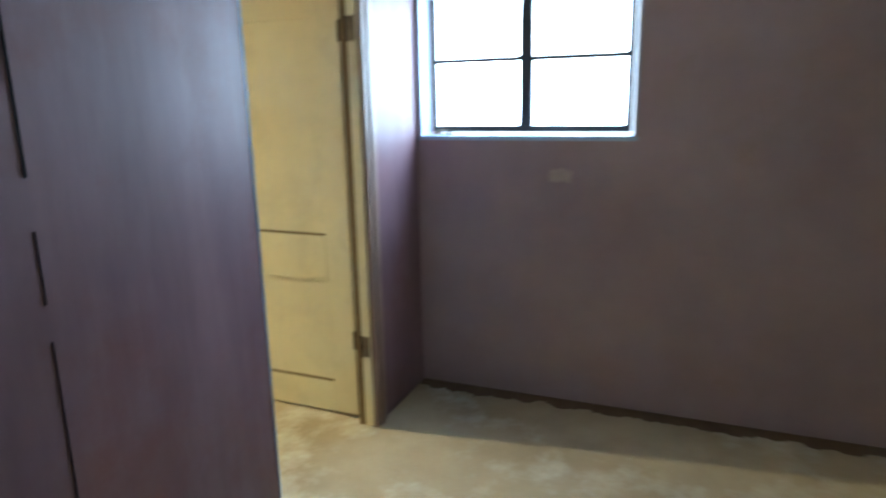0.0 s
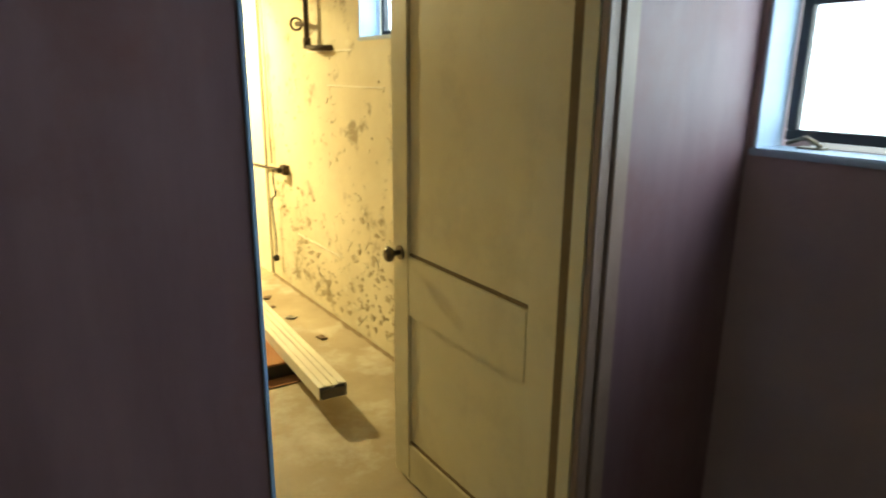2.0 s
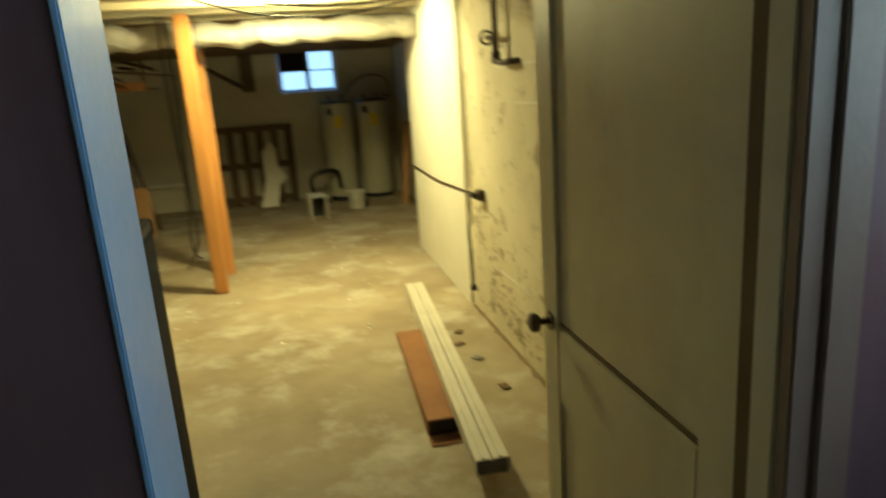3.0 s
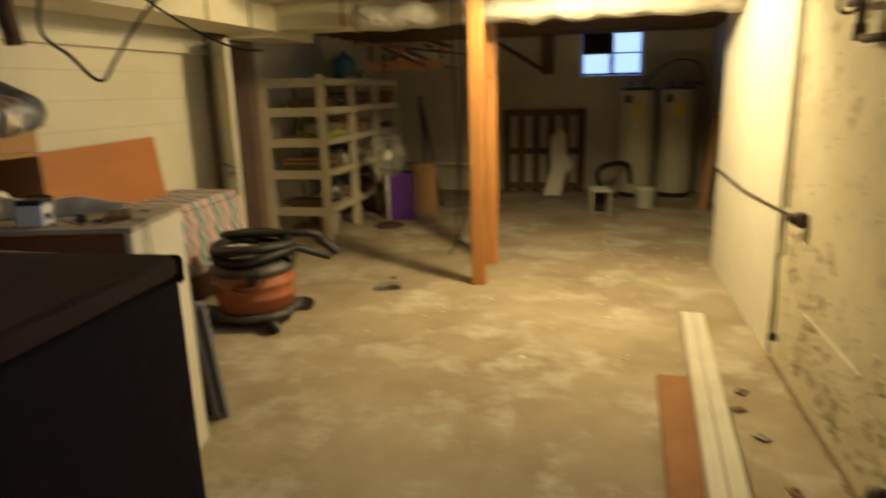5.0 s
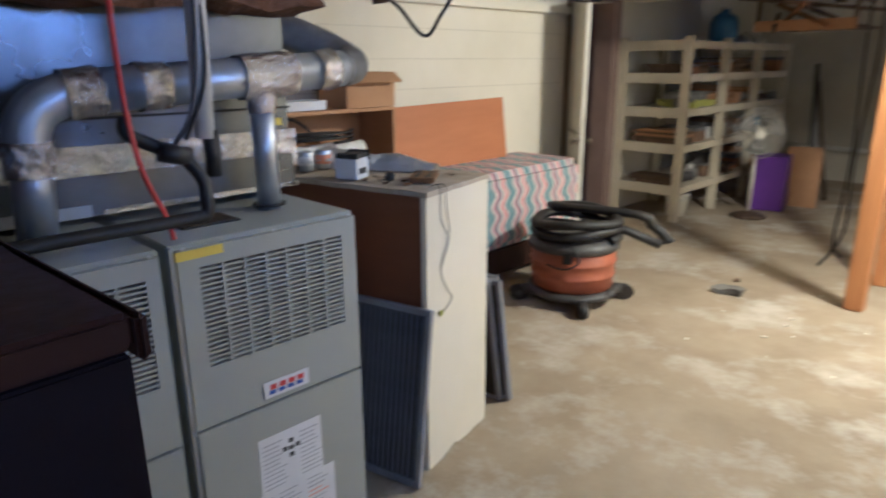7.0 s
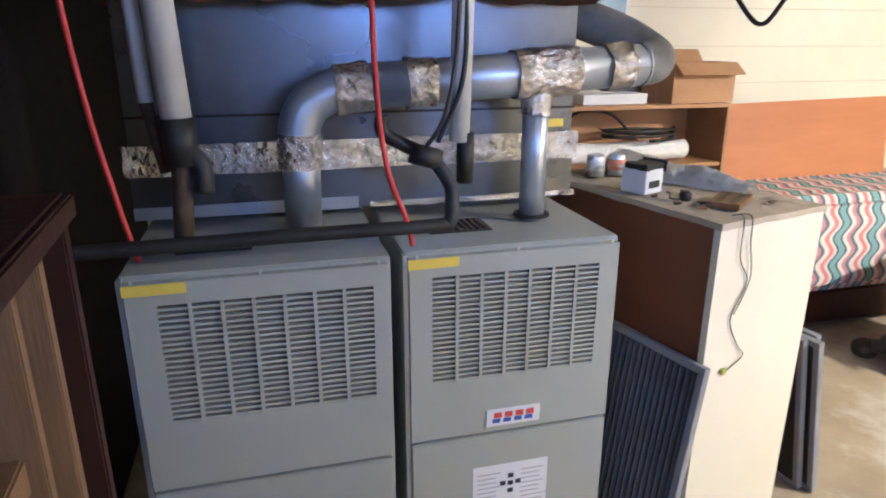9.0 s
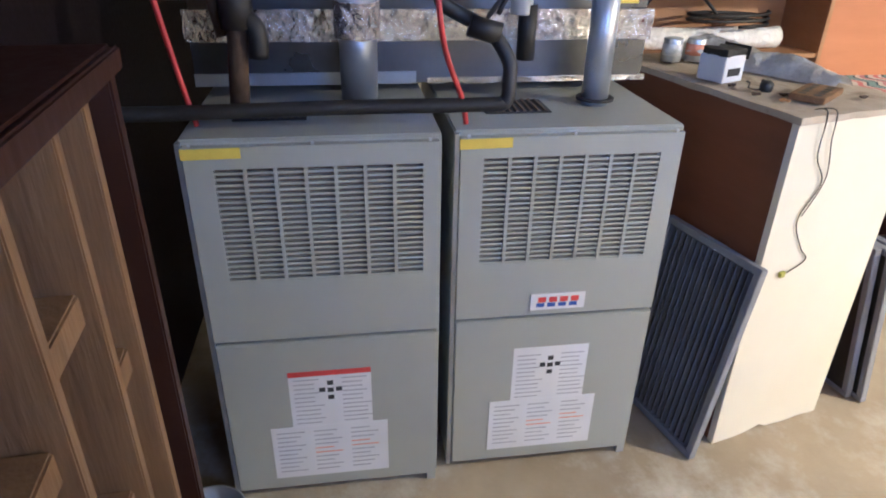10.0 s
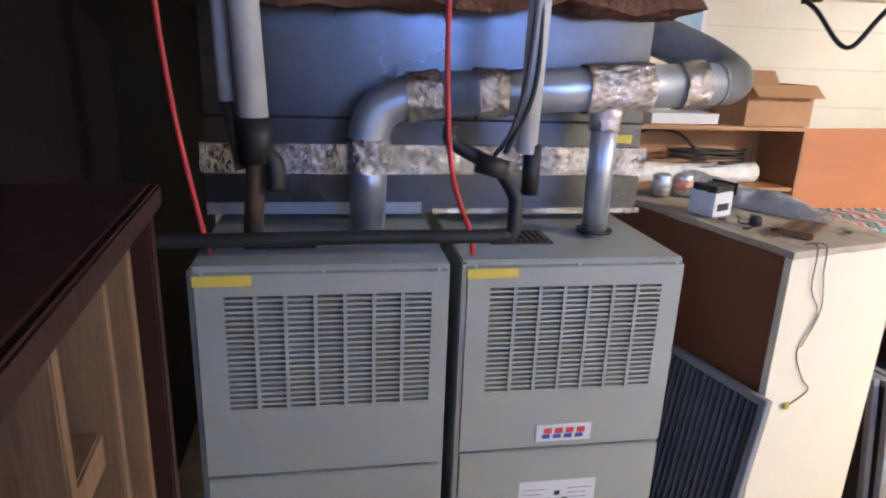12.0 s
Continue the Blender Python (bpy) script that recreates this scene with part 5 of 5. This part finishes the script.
for k, (x, lean) in enumerate(((-3.05, 5), (-2.98, 9), (-2.9, 12), (-3.12, 2))):
    o = solo("leaning_rod", T([(0, 0, 0), (0, 0, 1.45 - 0.08 * k)], 0.022, 10), ("black", "junk_grey", "iron", "galv")[k], "long dark rods and rails leaning together", "rod", group="leaning rods")
    o.matrix_world = pose(x - 0.10, 8.22 + 0.05 * k, 0, -6, -lean, 0)
cl = thing("clamp_lamp", "old metal lamp shade standing on the shelf", "lamp shade", (-3.95, 7.95, 1.651))
part("shade", lathe(bmesh.new(), [(0.03, 0.09), (0.05, 0.06), (0.10, 0.0), (0.095, 0.0), (0.045, 0.055), (0.02, 0.085)], 24), "galv", cl)
part("cord", T(curve_pts([(0, 0, 0.08), (0.04, 0, 0.12), (0.11, 0.02, 0.06), (0.16, 0.05, 0.005)], 5), 0.005, 6), "black", cl)
pail = thing("paint_pail", "white plastic pail under the shelf", "bucket", (-3.85, 6.55, 0), 0)
part("pail", lathe(bmesh.new(), [(0.09, 0.0), (0.115, 0.2), (0.12, 0.205), (0.12, 0.22), (0.10, 0.22)], 24), "white_metal", pail)
part("handle", T([(0.12 * math.cos(a), -0.12 * math.sin(a), 0.2 - 0.05 * math.sin(a)) for a in (k * math.pi / 10 for k in range(11))], 0.003, 6), "galv", pail)
bowl = thing("metal_bowl", "grey metal bowl on the floor beside the furnace", "bowl", (-2.42, 0.36, 0))
part("bowl", lathe(bmesh.new(), [(0.06, 0.0), (0.09, 0.03), (0.10, 0.07), (0.094, 0.07), (0.08, 0.03), (0.05, 0.01)], 28), "galv", bowl)

# ---- small traces ----
for pts in ([(-2.0, 3.3, 2.24), (-1.5, 3.4, 2.12), (-0.9, 3.52, 2.06), (-0.4, 3.6, 2.10), (-0.02, 3.66, 2.2)], [(-1.7, 4.4, 2.24), (-1.3, 4.1, 2.1), (-0.8, 3.95, 2.05), (-0.3, 3.85, 2.12), (-0.02, 3.8, 2.22)]):
    solo("ceiling_cable", T(curve_pts(pts, 8), 0.007, 8), "black", "black cable sagging below the joists", "cable", group="ceiling cables")
rng = random.Random(11)
bm = bmesh.new()
for k in range(60):
    x, y = rng.uniform(-2.6, -0.2), rng.uniform(3.4, 7.2)
    r = rng.uniform(0.003, 0.013)
    vs = [bm.verts.new((x + r * rng.uniform(0.5, 1.4) * math.cos(a), y + r * rng.uniform(0.4, 1.2) * math.sin(a), 0.0045)) for a in (0, 1.2, 2.5, 3.8, 5.0)]
    lo = [bm.verts.new((v.co.x, v.co.y, 0.0)) for v in vs]
    bm.faces.new(vs)
    for i in range(5):
        bm.faces.new((vs[i], lo[i], lo[(i + 1) % 5], vs[(i + 1) % 5]))
solo("paint_chips", bm, "fresh_wall", "scattered pale paint chips on the floor", "debris", "stuff")


def stain_strip(name, label, material, x0, x1, y0, y1, n, seed):
    """A thin crust with a ragged edge, lying along the foot of a wall."""
    bm = bmesh.new()
    rr = random.Random(seed)
    a = [bm.verts.new((x1, y0 + (y1 - y0) * k / n, 0.006)) for k in range(n + 1)]
    b = [bm.verts.new((x0 + (x1 - x0) * (0.45 + 0.5 * noise.noise(Vector((k * 0.11, seed, 0))) + rr.uniform(-0.08, 0.08)), y0 + (y1 - y0) * k / n, 0.001)) for k in range(n + 1)]
    for k in range(n):
        bm.faces.new((a[k], a[k + 1], b[k + 1], b[k]))
    return solo(name, bm, material, label, "dirt", "stuff")


M["crumbs"] = mat("crumbled_tan_dirt", (0.26, 0.19, 0.11), (0.16, 0.11, 0.06), 9, 0.9, bump=0.6, fine=60)
M["dirt_shade"] = mat("dark_dirt_and_shade", (0.075, 0.045, 0.028), (0.13, 0.085, 0.05), 5, 0.9, bump=0.5, fine=40)
# dark brown strip: floor dirt together with the shadow band under the wall
stain_strip("wall_foot_strip", "dark strip of dirt and shade along the foot of the purple wall", "dirt_shade", -0.15, 0.0, -3.2, -0.005, 260, 3)
stain_strip("wall_foot_strip", "crumbled dirt along the foot of the stained wall", "crumbs", -0.05, 0.0, 0.4, 3.7, 260, 4)
for z, y0, y1 in ((1.43, 1.95, 2.62), (1.62, 2.3, 2.9), (0.42, 2.5, 3.2)):
    solo("trim_form_line", B(-0.005, 0.0, y0, y1, z, z + 0.008), "fresh_wall", "raised line left in the concrete", "trim", "structure")
M["bare_plaster"] = mat("bare_pale_plaster", (0.46, 0.37, 0.33), (0.38, 0.29, 0.28), 14, 0.85, bump=0.4)
solo("wall_patch", subdivide_rough(B(-0.0015, 0.001, -0.79, -0.68, 1.115, 1.175), 5, 0.016, 26), "bare_plaster", "small pale bare patch on the purple wall", "patch", "structure")


def peeled_patches(name, label, material, n, seed, area, size):
    """Thin ragged flakes standing off the wall, thick together in places."""
    rr = random.Random(seed)
    bm = bmesh.new()
    y0, y1, z0, z1 = area
    made = 0
    while made < n:
        y, z = rr.uniform(y0, y1), z0 + (z1 - z0) * rr.random() ** 1.5
        if noise.noise(Vector((y * 2.1, z * 2.6, seed))) < rr.uniform(-0.25, 0.35):
            continue
        r = size * rr.uniform(0.25, 1.0) ** 2 + 0.004
        ang = [2 * math.pi * k / 7 + rr.uniform(-0.3, 0.3) for k in range(7)]
        rim = [(y + r * rr.uniform(0.5, 1.5) * math.cos(a), max(0.01, z + r * 0.75 * rr.uniform(0.4, 1.4) * math.sin(a))) for a in ang]
        lift = rr.uniform(0.0012, 0.0035)
        top = [bm.verts.new((-lift - rr.uniform(0, 0.001), p, q)) for p, q in rim]
        low = [bm.verts.new((0.0, p, q)) for p, q in rim]
        bm.faces.new(top)
        for k in range(7):
            bm.faces.new((top[k], low[k], low[(k + 1) % 7], top[(k + 1) % 7]))
        made += 1
    return solo(name, bm, material, label, "peeling paint", "stuff")


M["bare_wall"] = mat("bare_damp_concrete", (0.46, 0.385, 0.25), (0.34, 0.275, 0.17), 12, 0.9, bump=0.6, fine=50)
M["loose_paint"] = mat("lifting_cream_paint", (0.70, 0.65, 0.49), (0.60, 0.54, 0.38), 6, 0.7, bump=0.3)
peeled_patches("peeled_patches", "bare brown patches where the paint has come off", "bare_wall", 230, 2, (1.6, 3.6, 0.08, 0.75), 0.024)
peeled_patches("paint_flakes", "lifting flakes of old cream paint", "loose_paint", 300, 5, (0.9, 3.65, 0.05, 1.9), 0.026)
peeled_patches("fine_pits", "small dark pits in the painted concrete", "bare_wall", 110, 9, (0.9, 3.7, 0.1, 2.1), 0.006)
